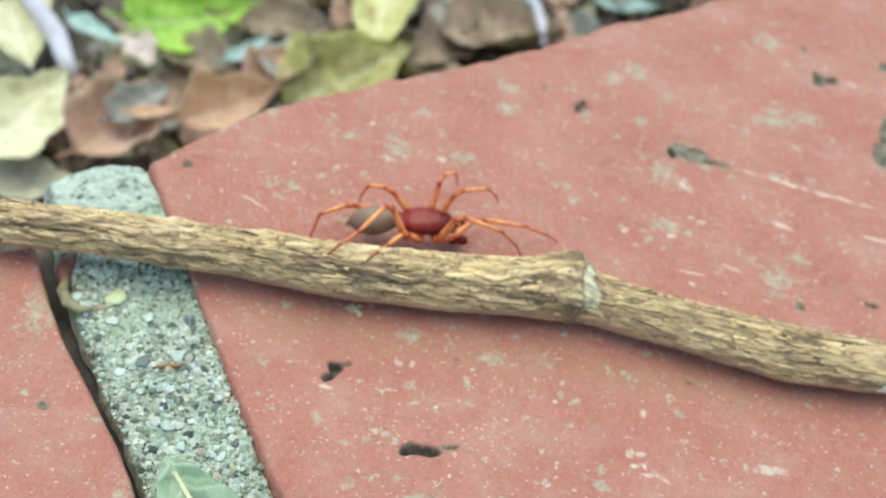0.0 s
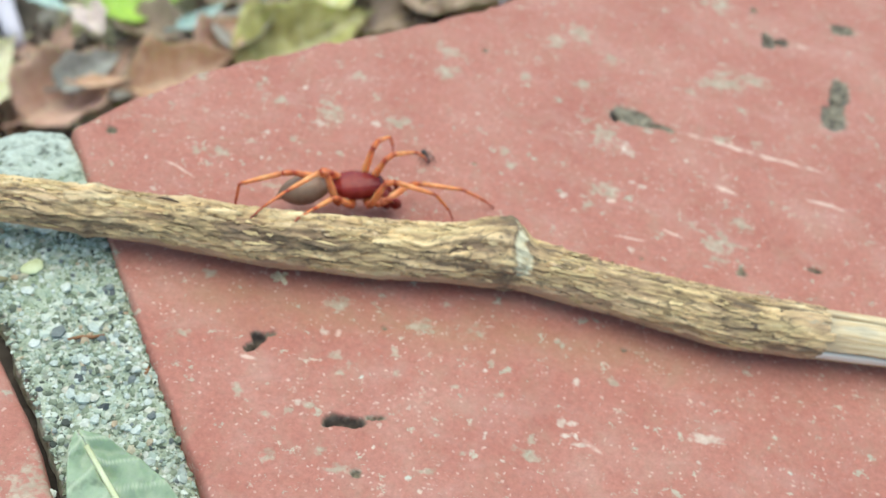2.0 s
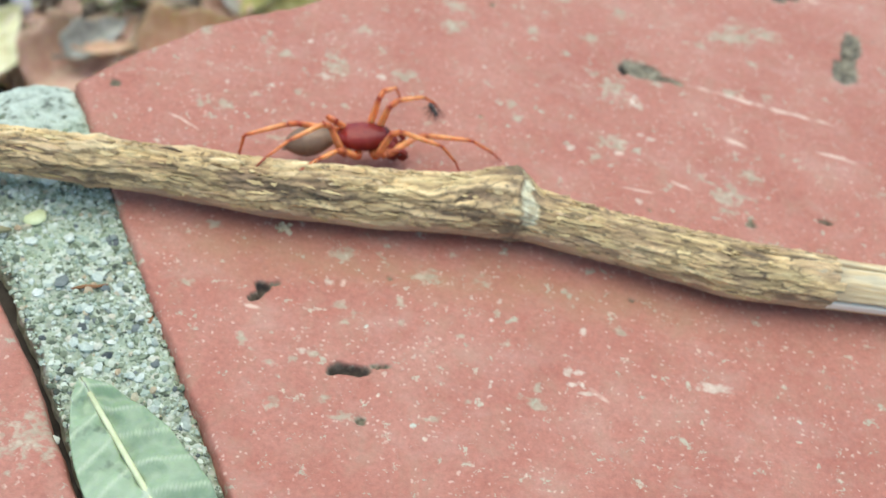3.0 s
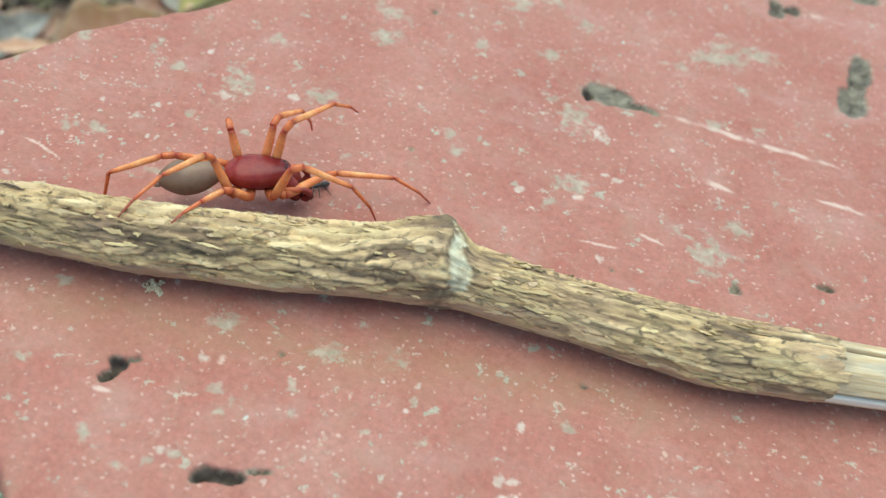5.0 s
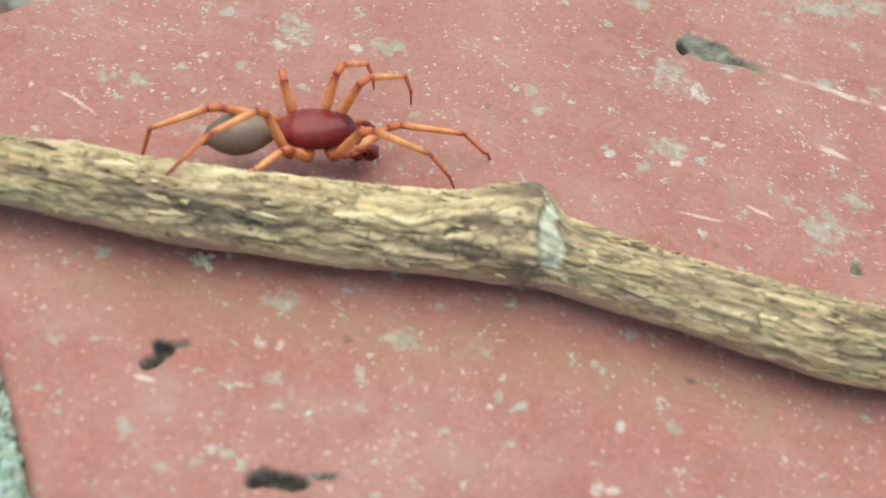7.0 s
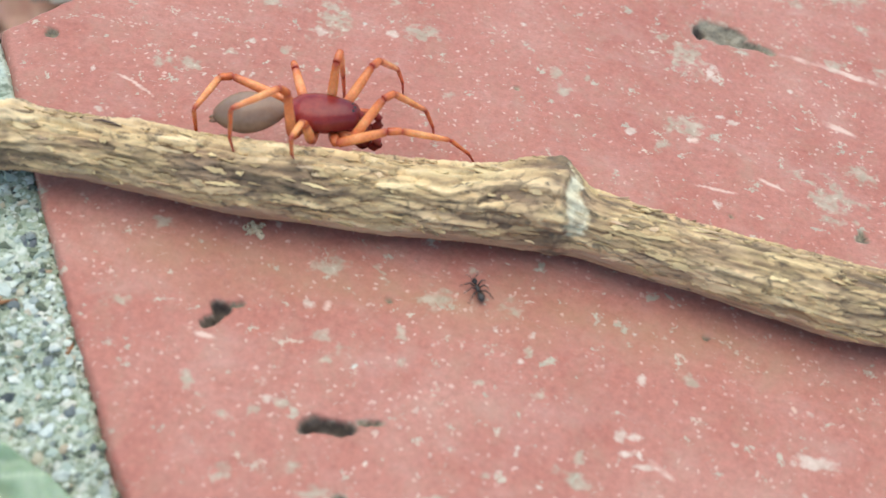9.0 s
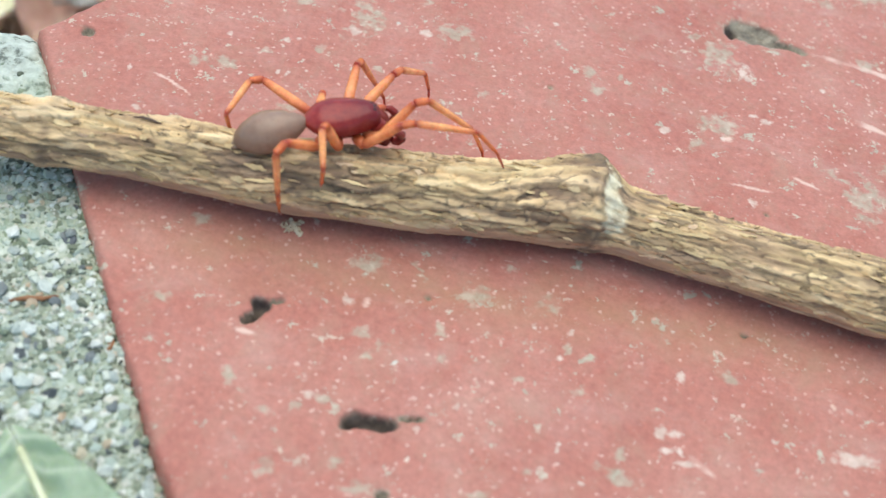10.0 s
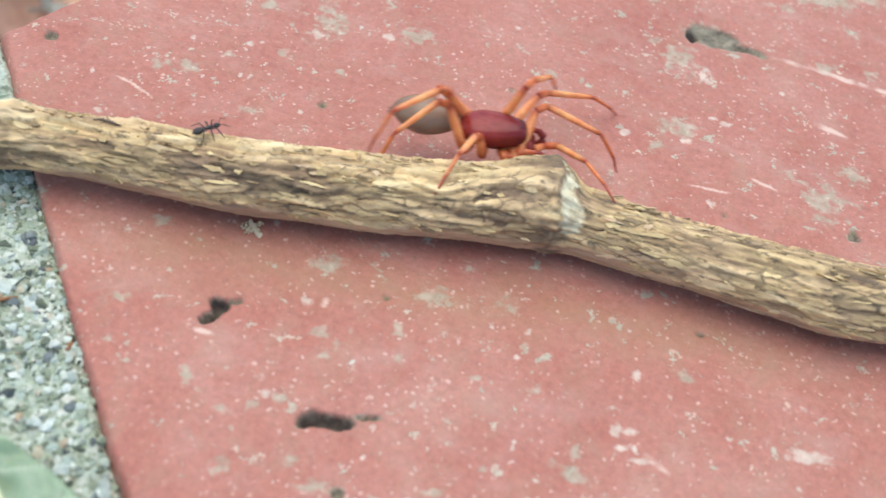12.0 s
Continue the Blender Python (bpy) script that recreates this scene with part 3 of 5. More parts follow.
def make_pavement():
    base = tagged(new("pavement"), "weathered red brick edging with a sandy mortar joint", "pavement", kind="structure")
    wavy = lambda s: float(np.interp(s, EDGE_S, EDGE_T)) + 0.35 * float(fbm(np.array([[s, 3.0]]), 0.35, 3)[0])
    make_brick(-0.7, 200, -95, wavy, base, "worn red brick with pits and lime stains", (-0.7, 100), -62, ([-60, -43, -33, -17, 0], [0.6, 0.35, 0.05, -0.1, 0.25]))
    make_brick(-110, -12.6, -95, lambda s: -8.0 + 0.6 * float(fbm(np.array([[s, 9.0]]), 0.3, 2)[0]), base, "worn red brick edge", (-30, -12.6), -50, ([-50, -41, -37, -32, -26, -21, -15, -8], [1.3, 0.95, 0.8, 0.45, -0.3, -1.2, -1.5, -1.3]))
    # mortar joint: a rough bed, with its sand on it
    s, t = np.arange(-11.6, 1.1, 0.25), np.arange(-70, 2.9, 0.25)
    S, T = np.meshgrid(s, t, indexing="ij")
    st = np.column_stack([S.ravel(), T.ravel()])
    height = lambda q: -0.9 + 0.35 * fbm(q, 0.25, 3) + 0.18 * fbm(q, 1.6, 2)
    end = 2.6 - 0.05 * (np.minimum(S.ravel(), 0) + 6) ** 2 - 4 * np.clip(S.ravel() + 0.7, 0, 1)
    fall = np.clip(T.ravel() - end + 2.0, 0, 4)
    z = height(st) - 0.25 * fall ** 2 - 2.5 * np.clip(1 - (S.ravel() + 11.6) / 0.8, 0, 1) ** 2 - 0.7 * np.clip((S.ravel() + 1.1) / 0.7 + 0.35 * fbm(st, 0.8, 2), 0, 1)
    wob = 0.5 * fbm(np.column_stack([T.ravel(), T.ravel() * 0 + 4]), 0.22, 3)
    bulge = np.interp(T.ravel(), *CRACK_SIDE)
    xy = to_plan(S.ravel() + (wob + bulge) * np.clip(1 - (S.ravel() + 11.6) / 5, 0, 1), T.ravel())
    joint = link_mesh("mortar_joint", np.column_stack([xy, z]), grid_faces(*S.shape)[:, ::-1], MORTAR, base, "grey-green sandy mortar", attrs={"cement": np.clip((T.ravel() + 11 + 2.5 * fbm(st, 0.3, 3)) / 4, 0, 1)})
    # a dark sheet added low in the crack, in place of its deep shade
    s, t = np.linspace(-17, -9, 17), np.arange(-70, 1, 1.0)
    P, Q = np.meshgrid(s, t, indexing="ij")
    deep = -4.5 + 0.5 * fbm(np.column_stack([P.ravel(), Q.ravel()]), 0.5, 3)
    link_mesh("crack_shade", np.column_stack([to_plan(P.ravel(), Q.ravel()), deep]), grid_faces(*P.shape)[:, ::-1], SOIL, base, "dark sheet low in the crack, added for its deep shade")
    rng = np.random.default_rng(5)
    verts, faces = [], []
    ball = bmesh.new()
    bmesh.ops.create_icosphere(ball, subdivisions=1, radius=1)
    bv = np.array([v.co for v in ball.verts])
    bf = np.array([[v.index for v in f.verts] for f in ball.faces])
    ball.free()
    for k in range(7500):
        a, b = rng.uniform(-11.3, -0.75), rng.uniform(-52, 2.4)
        stop = 2.2 - 0.05 * (a + 6) ** 2
        if b > stop or b > -8 + 3 * rng.standard_normal():
            continue
        size = 0.09 + 0.33 * rng.random() ** 3.5
        turn = Euler((*rng.uniform(-0.4, 0.4, 2), rng.uniform(0, 6.28))).to_matrix()
        shape = bv * (1, 1, 0.6) * (size * rng.uniform(0.7, 1.25, 3)) * (1 + 0.25 * rng.standard_normal((len(bv), 1)))
        place = to_plan([a + float(np.interp(b, *CRACK_SIDE)) * max(0.0, 1 - (a + 11.6) / 5)], [b])[0]
        drop = 0.25 * max(b - stop + 2.0, 0) ** 2
        at = np.array([place[0], place[1], float(height(np.array([[a, b]]))[0]) - drop - size * 0.1])
        verts.append(shape @ np.array(turn).T + at)
        faces.append(bf + k * 0 + (len(verts) - 1) * len(bv))
    tagged(link_mesh("mortar_sand", np.vstack(verts), np.vstack(faces), GRAIN, base, "coarse pale sand grains", smooth=False), kind="stuff")
    lay_stones(base, height)


def stone_mesh(seed):
    """An angular pebble about a millimetre across, on the ground plane."""
    bm = bmesh.new()
    bmesh.ops.create_icosphere(bm, subdivisions=1, radius=0.5 * MM)
    rng = np.random.default_rng(seed)
    for v in bm.verts:
        v.co = v.co * float(rng.uniform(0.7, 1.2))
        v.co.x, v.co.z = v.co.x * 1.35, max(v.co.z * 0.62, -0.22 * MM) + 0.1 * MM
    me = bpy.data.meshes.new("stone")
    bm.to_mesh(me)
    bm.free()
    me.materials.append(STONE)
    return me


def lay_stones(parent, height):
    """Coarse stones that stand out of the mortar, one by one."""
    kinds, rng = [stone_mesh(30 + k) for k in range(6)], np.random.default_rng(9)
    for k in range(290):
        a, b = rng.uniform(-11.0, -1.2), rng.uniform(-46, -9)
        stop = 1.6 - 0.05 * (a + 6) ** 2
        if b > stop:
            continue
        place = to_plan([a + float(np.interp(b, *CRACK_SIDE)) * max(0.0, 1 - (a + 11.6) / 5)], [b])[0]
        drop = 0.25 * max(b - stop + 1.4, 0) ** 2
        size = 0.42 + 0.75 * rng.random() ** 3
        ob = new("stone", kinds[k % 6])
        ob.parent = parent
        ob.matrix_world = pose(place[0] * MM, place[1] * MM, (float(height(np.array([[a, b]]))[0]) - drop) * MM, rng.uniform(-18, 18), rng.uniform(-18, 18), rng.uniform(0, 360)) @ Matrix.Scale(float(size), 4)


def make_ground():
    r = np.concatenate([np.arange(0, 260, 4), np.geomspace(264, 4e6, 40)])
    a = np.linspace(0, 2 * math.pi, 97)[:-1]
    R, A = np.meshgrid(r, a, indexing="ij")
    xy = np.column_stack([(R * np.cos(A)).ravel(), (R * np.sin(A)).ravel() + 60])
    z = -75 + np.where(R.ravel() < 400, 5 * fbm(xy, 0.03, 4), 0)
    tagged(link_mesh("ground", np.column_stack([xy, z]), grid_faces(*R.shape, True), SOIL), "dark damp soil under leaf litter", "ground", kind="structure")


make_ground()
make_pavement()

# ---- twig ----
TWIG = [(-60, 3.9, 2.4), (-48, 5.6, 2.3), (-33.2, 7.1, 2.15), (-22.9, 8.4, 2.15), (-12.3, 9.3, 2.3), (-1.5, 9.75, 2.62), (9.2, 11.3, 2.75), (16, 12.5, 2.85), (19.5, 13.3, 3.2), (21.3, 13.6, 3.2),
        (23.2, 13.0, 2.5), (31.3, 12.1, 2.35), (42.3, 11.2, 2.7), (51.2, 11.8, 2.7), (62, 12.6, 2.5), (75, 14, 2.1)]


def twig_axis(x):
    key = np.array(TWIG)
    return np.interp(x, key[:, 0], key[:, 1]), np.interp(x, key[:, 0], key[:, 2])


def bark_cells(x, s, length, width, ring, seed):
    """Long cells on the unrolled bark: nearest and next distance, two random values and the offset across the cell."""
    u, v = x / length, s / width
    first, second = np.full(len(x), 9.0), np.full(len(x), 9.0)
    pick, other, across = np.zeros(len(x)), np.zeros(len(x)), np.zeros(len(x))
    for i in (-1, 0, 1):
        for j in (-1, 0, 1):
            cv = np.floor(v).astype(np.int64) + j
            row = cv % ring
            shift = (row * 0.618 + seed * 0.37) % 1.0
            cu = np.floor(u + shift).astype(np.int64) + i
            h = (cu * 374761393 + row * 668265263 + seed * 2246822519) & 0x7FFFFFFF
            h = ((h ^ (h >> 13)) * 1274126177) & 0x7FFFFFFF
            a, b = ((h >> 4) & 1023) / 1023, ((h >> 14) & 1023) / 1023
            dv = v - (cv + 0.2 + 0.6 * b)
            d = np.hypot(u + shift - (cu + 0.1 + 0.8 * a), dv)
            near = d < first
            second = np.where(near, first, np.minimum(second, d))
            first = np.where(near, d, first)
            pick, other, across = np.where(near, (a * 7.13 + b * 3.7) % 1, pick), np.where(near, (a * 3.31 + b * 11.9) % 1, other), np.where(near, dv, across)
    return second - first, pick, other, across


def make_twig():
    root = tagged(new("twig"), "dry twig with flaking yellowish bark lying across the bricks", "twig")
    x = np.arange(-60, 53.4, 0.15)
    y, r = twig_axis(x)
    y = np.convolve(np.pad(y, 8, "edge"), np.ones(17) / 17, "valid")
    r = np.convolve(np.pad(r, 3, "edge"), np.ones(7) / 7, "valid")
    sides = 128
    a = np.linspace(0, 2 * math.pi, sides, endpoint=False)
    X, A = np.meshgrid(x, a, indexing="ij")
    Y, R = np.meshgrid(y, a, indexing="ij")[0], np.meshgrid(r, a, indexing="ij")[0]
    X, A, Y, R = X.ravel(), A.ravel(), Y.ravel(), R.ravel()
    q = np.column_stack([X * 0.4, np.cos(A) * 2.6, np.sin(A) * 2.6])
    girth, ring = 2 * math.pi * 2.8, 26
    warp_x, warp_s = 1.1 * fbm(q + 60, 0.9, 3), 0.55 * fbm(q + 20, 0.55, 3)
    edge, pick, other, across = bark_cells(X + warp_x, A * 2.8 + warp_s, 4.3, girth / ring, ring, 3)
    fine, small, turn, lean = bark_cells(X + 0.6 * warp_x, A * 2.8 + 0.7 * warp_s, 2.3, girth / 48, 48, 8)
    broad = fbm(q + 9, 0.35, 2)
    calm = 1 - 0.4 * np.clip((X - 23) / 3, 0, 1)
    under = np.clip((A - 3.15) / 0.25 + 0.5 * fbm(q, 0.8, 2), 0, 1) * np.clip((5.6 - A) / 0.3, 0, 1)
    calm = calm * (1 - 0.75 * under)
    crack = np.clip((0.13 * np.clip(0.5 + fbm(q + 33, 1.2, 2), 0.1, 1.3) - edge) * 11, 0, 1)
    hair = np.clip((0.13 * np.clip(0.4 + fbm(q + 51, 1.2, 2), 0, 1.2) - fine) * 10, 0, 1)
    d = calm * (0.34 * (pick - 0.5) + 0.22 * across + 0.15 * (small - 0.5) + 0.10 * lean - 0.11 * crack - 0.05 * hair) + 0.05 * fbm(q, 4.0, 3) + 0.12 * fbm(q + 3, 0.3, 2)
    # long splits in the smoother part of the bark
    gash = np.zeros(len(X))
    for x0, x1, at in ((27, 41, 3.62), (33, 52, 1.40), (-38, -24, 2.4)):
        line = np.clip(1 - np.abs(A - at - 0.10 * fbm(np.column_stack([X, X * 0]), 0.3, 2)) / 0.07, 0, 1) * np.clip((X - x0) / 2, 0, 1) * np.clip((x1 - X) / 2, 0, 1)
        d, gash = d - 0.3 * line, np.maximum(gash, np.clip(1.5 * line, 0, 1))
    # the broken node: a ragged collar, and the pale scar where a side shoot broke off beyond it
    d = d + 0.3 * np.exp(-((X + 17.6) / 0.8) ** 2)
    tear = 21.45 + 0.2 * (A - 1.2) + 0.5 * fbm(np.column_stack([A * 2.8, A * 0]), 1.3, 3)
    swell = np.clip((X - 13.5) / 6, 0, 1)
    swell = swell * swell * (3 - 2 * swell) * np.where(X < tear, 1.0, np.clip(0.8 - (X - tear) / 2.7, 0, 1))
    upper = np.clip(np.sin(A + 0.25) + 0.15, 0, 1)
    d = d + 0.6 * swell * upper + 0.25 * np.exp(-((X - tear + 0.5) / 0.5) ** 2) * np.clip(fbm(q, 2.6, 2) + 0.2, -0.4, 1)
    wide = np.interp(A, [0.3, 0.7, 1.1, 1.6, 2.1, 2.5, 2.9], [0.4, 0.45, 0.6, 1.1, 2.1, 1.5, 0.1])
    scar = np.clip((X - tear) * 6, 0, 1) * np.clip((tear + wide - X + 0.9 * fbm(q + 8, 1.6, 4)) * 4, 0, 1) * np.clip(1.35 + 1.6 * fbm(q + 3, 2.4, 3), 0, 1) * (A > 0.3) * (A < 2.9)
    d = d - 0.18 * scar + 0.22 * scar * fbm(q + 15, 2.0, 3)
    tuft = np.exp(-((X - tear + 0.7) / 1.1) ** 4) * np.clip(1.2 * fbm(q, 1.8, 3) + np.interp(A, [0.0, 0.6, 1.2, 1.7, 3.0], [0.7, 1.0, 0.75, 0.1, 0.2]), 0, 1)
    lip = np.exp(-((X - tear - wide - 0.1) / 0.26) ** 2) * (A > 0.2) * (A < 2.3) * np.clip(fbm(q, 1.5, 2) + 0.7, 0, 1)
    foot = np.exp(-((X - 21.4 + 0.5 * (A - 3.4)) / 0.3) ** 2) * (A > 2.8) * (A < 3.9) * 0.9
    gloom = np.clip(broad * 1.3 + 0.5 + 0.5 * (other - 0.5), 0, 1)
    dark = np.maximum(np.clip(crack * gloom * (1 - 0.6 * under), 0, 1), 0.6 * hair * np.clip(gloom - 0.3, 0, 1) * (1 - under))
    dark = np.maximum(dark, (other > 0.84) * np.clip(broad + 0.55, 0, 0.8) * np.clip(0.5 + across + 1.5 * fbm(q, 1.5, 3), 0, 1) * (1 - under))
    seam = np.exp(-((X - tear + 0.1) / 0.16) ** 2) * (A > 0.2) * (A < 2.8) * np.clip(0.65 + fbm(q, 1.7, 2), 0, 0.95)
    dark = np.maximum.reduce([dark, tuft, lip, foot, gash, seam, np.exp(-((X + 17.2) / 0.5) ** 2) * np.clip(fbm(q, 1.2, 2) + 0.5, 0, 0.9)])
    knot = np.clip(1.2 - np.hypot((X + 15.5) / 5.5, (A - 2.5) / 0.75), 0, 1) * np.clip(0.55 + 1.2 * fbm(q + 12, 0.8, 3), 0, 1)
    dark = np.maximum(dark, 0.8 * knot)
    end = 50.9 + 0.8 * fbm(np.column_stack([A * 2.8, A * 0 + 4]), 0.8, 3) + 1.3 * (pick - 0.5) + 1.1 * np.clip(np.sin(A * 1.0 - 0.4), -0.6, 1)
    d = d * np.clip((end + 2.5 - X) / 4, 0.35, 1) - 0.12 * np.clip((X - end + 6) / 6, 0, 1) - 0.5 * np.clip((X - end) * 3, 0, 1)
    radius = R + d
    Z = 2.9 + radius * np.sin(A)
    verts = np.column_stack([X, Y + radius * np.cos(A), np.maximum(Z, 0.02)])
    faces = grid_faces(len(x), sides, True)[:, ::-1].tolist()
    faces += [list(range(sides)), [(len(x) - 1) * sides + k for k in range(sides)][::-1]]
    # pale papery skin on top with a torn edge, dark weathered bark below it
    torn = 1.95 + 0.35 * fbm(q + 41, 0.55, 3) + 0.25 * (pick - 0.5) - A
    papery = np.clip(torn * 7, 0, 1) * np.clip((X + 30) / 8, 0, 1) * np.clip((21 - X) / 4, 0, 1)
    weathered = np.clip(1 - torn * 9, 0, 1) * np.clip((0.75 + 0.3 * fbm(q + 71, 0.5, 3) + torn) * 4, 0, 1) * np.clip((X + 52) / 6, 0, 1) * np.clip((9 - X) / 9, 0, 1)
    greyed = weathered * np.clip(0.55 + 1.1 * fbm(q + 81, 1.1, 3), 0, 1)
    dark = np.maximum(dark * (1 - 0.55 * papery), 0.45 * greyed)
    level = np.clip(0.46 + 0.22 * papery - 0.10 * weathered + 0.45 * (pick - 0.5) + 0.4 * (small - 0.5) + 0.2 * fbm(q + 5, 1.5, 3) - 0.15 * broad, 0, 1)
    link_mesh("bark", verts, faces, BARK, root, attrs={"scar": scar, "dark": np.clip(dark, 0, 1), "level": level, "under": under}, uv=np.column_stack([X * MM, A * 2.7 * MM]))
    # bare wood past the torn end of the bark
    x = np.arange(47, 78, 0.4)
    y, r = twig_axis(x)
    X, A = np.meshgrid(x, a, indexing="ij")
    Y, R = np.meshgrid(y, a, indexing="ij")[0].ravel(), np.meshgrid(r, a, indexing="ij")[0].ravel()
    X, A = X.ravel(), A.ravel()
    stray = 0.05 * fbm(np.column_stack([X, X * 0 + 2]), 0.25, 3)
    open_split = np.maximum(np.exp(-((A - 1.42 - stray) / 0.055) ** 2), np.exp(-((A - 3.02 - stray) / 0.06) ** 2))
    radius = R - 0.2 - 0.75 * open_split - 0.12 * (A > 3.02) * (A < 4.5) + 0.05 * fbm(np.column_stack([X * 0.1, A * 3]), 1.5, 3)
    verts = np.column_stack([X, Y + radius * np.cos(A), 2.85 + radius * np.sin(A)])
    n = len(a)
    faces = grid_faces(len(x), n, True)[:, ::-1].tolist() + [list(range(n)), [(len(x) - 1) * n + k for k in range(n)][::-1]]
    link_mesh("bare_wood", verts, faces, WOOD, root, "pale bare wood with long cracks", attrs={"crack": open_split, "stained": np.clip((54 + 1.2 * fbm(np.column_stack([X * 0.3, A * 2.5]), 1.0, 3) - X) / 2.5, 0, 0.85), "lip": np.clip((A - 3.05) * 20, 0, 1) * (A < 3.5)}, uv=np.column_stack([X * MM, A * 2.5 * MM]))
    # loose flakes of bark
    rng = np.random.default_rng(11)
    verts, faces = [], []
    for k in range(560):
        cx, ca = rng.uniform(-45, 46), rng.uniform(0.3, 3.35)
        if 20.0 < cx < 24.8 and ca > 0.9:
            continue
        cy, cr = (float(v) for v in twig_axis(cx))
        cr += 0.55 * min(max((cx - 13.5) / 6, 0), 1) ** 2 * (cx < 21) * max(math.sin(ca), 0)
        half, wide = 0.3 + 0.95 * rng.random() ** 1.9, 0.07 + 0.18 * rng.random() ** 1.3
        lift, tip, edge = cr + rng.uniform(-0.02, 0.12), rng.uniform(-0.1, 0.22), rng.uniform(-0.12, 0.08)
        skew, base, n = rng.uniform(-0.14, 0.14), len(verts), 7
        for i in range(n):
            u = -1 + 2 * i / (n - 1) + rng.uniform(-0.15, 0.15)
            w = wide * (0.08 + 0.92 * math.sin(math.pi * (i + 0.35) / (n - 0.3)) ** 1.2)
            for side in (-1, 1):
                ang = ca + (side * w * rng.uniform(0.35, 1.35) + skew * u * half) / cr
                rr = lift + tip * max(u, 0) ** 2 + edge * (side < 0) + rng.uniform(-0.03, 0.03)
                for drop in (0, 0.08):
                    verts.append((cx + u * half, cy + (rr - drop) * math.cos(ang), max(2.9 + (rr - drop) * math.sin(ang), 0.03)))
        for i in range(n - 1):
            p, o = base + i * 4, base + i * 4 + 4
            faces += [[p, o, o + 2, p + 2], [p + 1, p + 3, o + 3, o + 1], [p, p + 1, o + 1, o], [p + 2, o + 2, o + 3, p + 3]]
        o = base + 4 * (n - 1)
        faces += [[base, base + 2, base + 3, base + 1], [o, o + 1, o + 3, o + 2]]
    tagged(link_mesh("loose_bark", verts, faces, FLAKE, root, "thin curling bark flakes", smooth=False), kind="stuff")


make_twig()

# ---- leaf litter and small things ----
LEAF_GREEN = leaf_material("leaf_fresh_green", (0.22, 0.40, 0.02), (0.42, 0.66, 0.08), (0.5, 0.65, 0.2), 0.45, 0.35)
LEAF_YELLOW = leaf_material("leaf_yellow", (0.40, 0.37, 0.11), (0.68, 0.64, 0.30), (0.7, 0.66, 0.4), 0.55, 0.3)
LEAF_PALE = leaf_material("leaf_pale", (0.42, 0.38, 0.18), (0.68, 0.64, 0.42), (0.75, 0.7, 0.5), 0.6, 0.2)
LEAF_PINK = leaf_material("leaf_pink_brown", (0.38, 0.215, 0.15), (0.64, 0.42, 0.32), (0.58, 0.42, 0.3), 0.65, 0.1)
LEAF_OLIVE = leaf_material("leaf_olive", (0.17, 0.15, 0.035), (0.46, 0.42, 0.15), (0.5, 0.46, 0.24), 0.55, 0.2)
LEAF_TAN = leaf_material("leaf_tan", (0.52, 0.27, 0.16), (0.76, 0.50, 0.34), (0.62, 0.45, 0.3), 0.6, 0.15)
LEAF_ROSE = leaf_material("leaf_rose", (0.44, 0.33, 0.28), (0.66, 0.54, 0.47), (0.6, 0.5, 0.42), 0.6, 0.1)
LEAF_SAND = leaf_material("leaf_sand", (0.34, 0.30, 0.2), (0.56, 0.52, 0.37), (0.55, 0.5, 0.36), 0.65, 0.1)
LEAF_BROWN = leaf_material("leaf_brown", (0.22, 0.145, 0.095), (0.42, 0.31, 0.22), (0.42, 0.32, 0.22), 0.7, 0.1)
LEAF_GREY = leaf_material("leaf_grey", (0.20, 0.18, 0.15), (0.40, 0.38, 0.33), (0.42, 0.4, 0.34), 0.75, 0.05)
LEAF_TEAL = leaf_material("leaf_grey_green", (0.24, 0.36, 0.32), (0.46, 0.58, 0.53), (0.5, 0.6, 0.5), 0.6, 0.1)
LEAF_SAGE = leaf_material("leaf_sage", (0.17, 0.23, 0.135), (0.30, 0.37, 0.24), (0.50, 0.54, 0.38), 0.45, 0.2)
STRAW = plain_material("pale_straw", (0.42, 0.38, 0.42), (0.70, 0.65, 0.70), 200, 0.6)


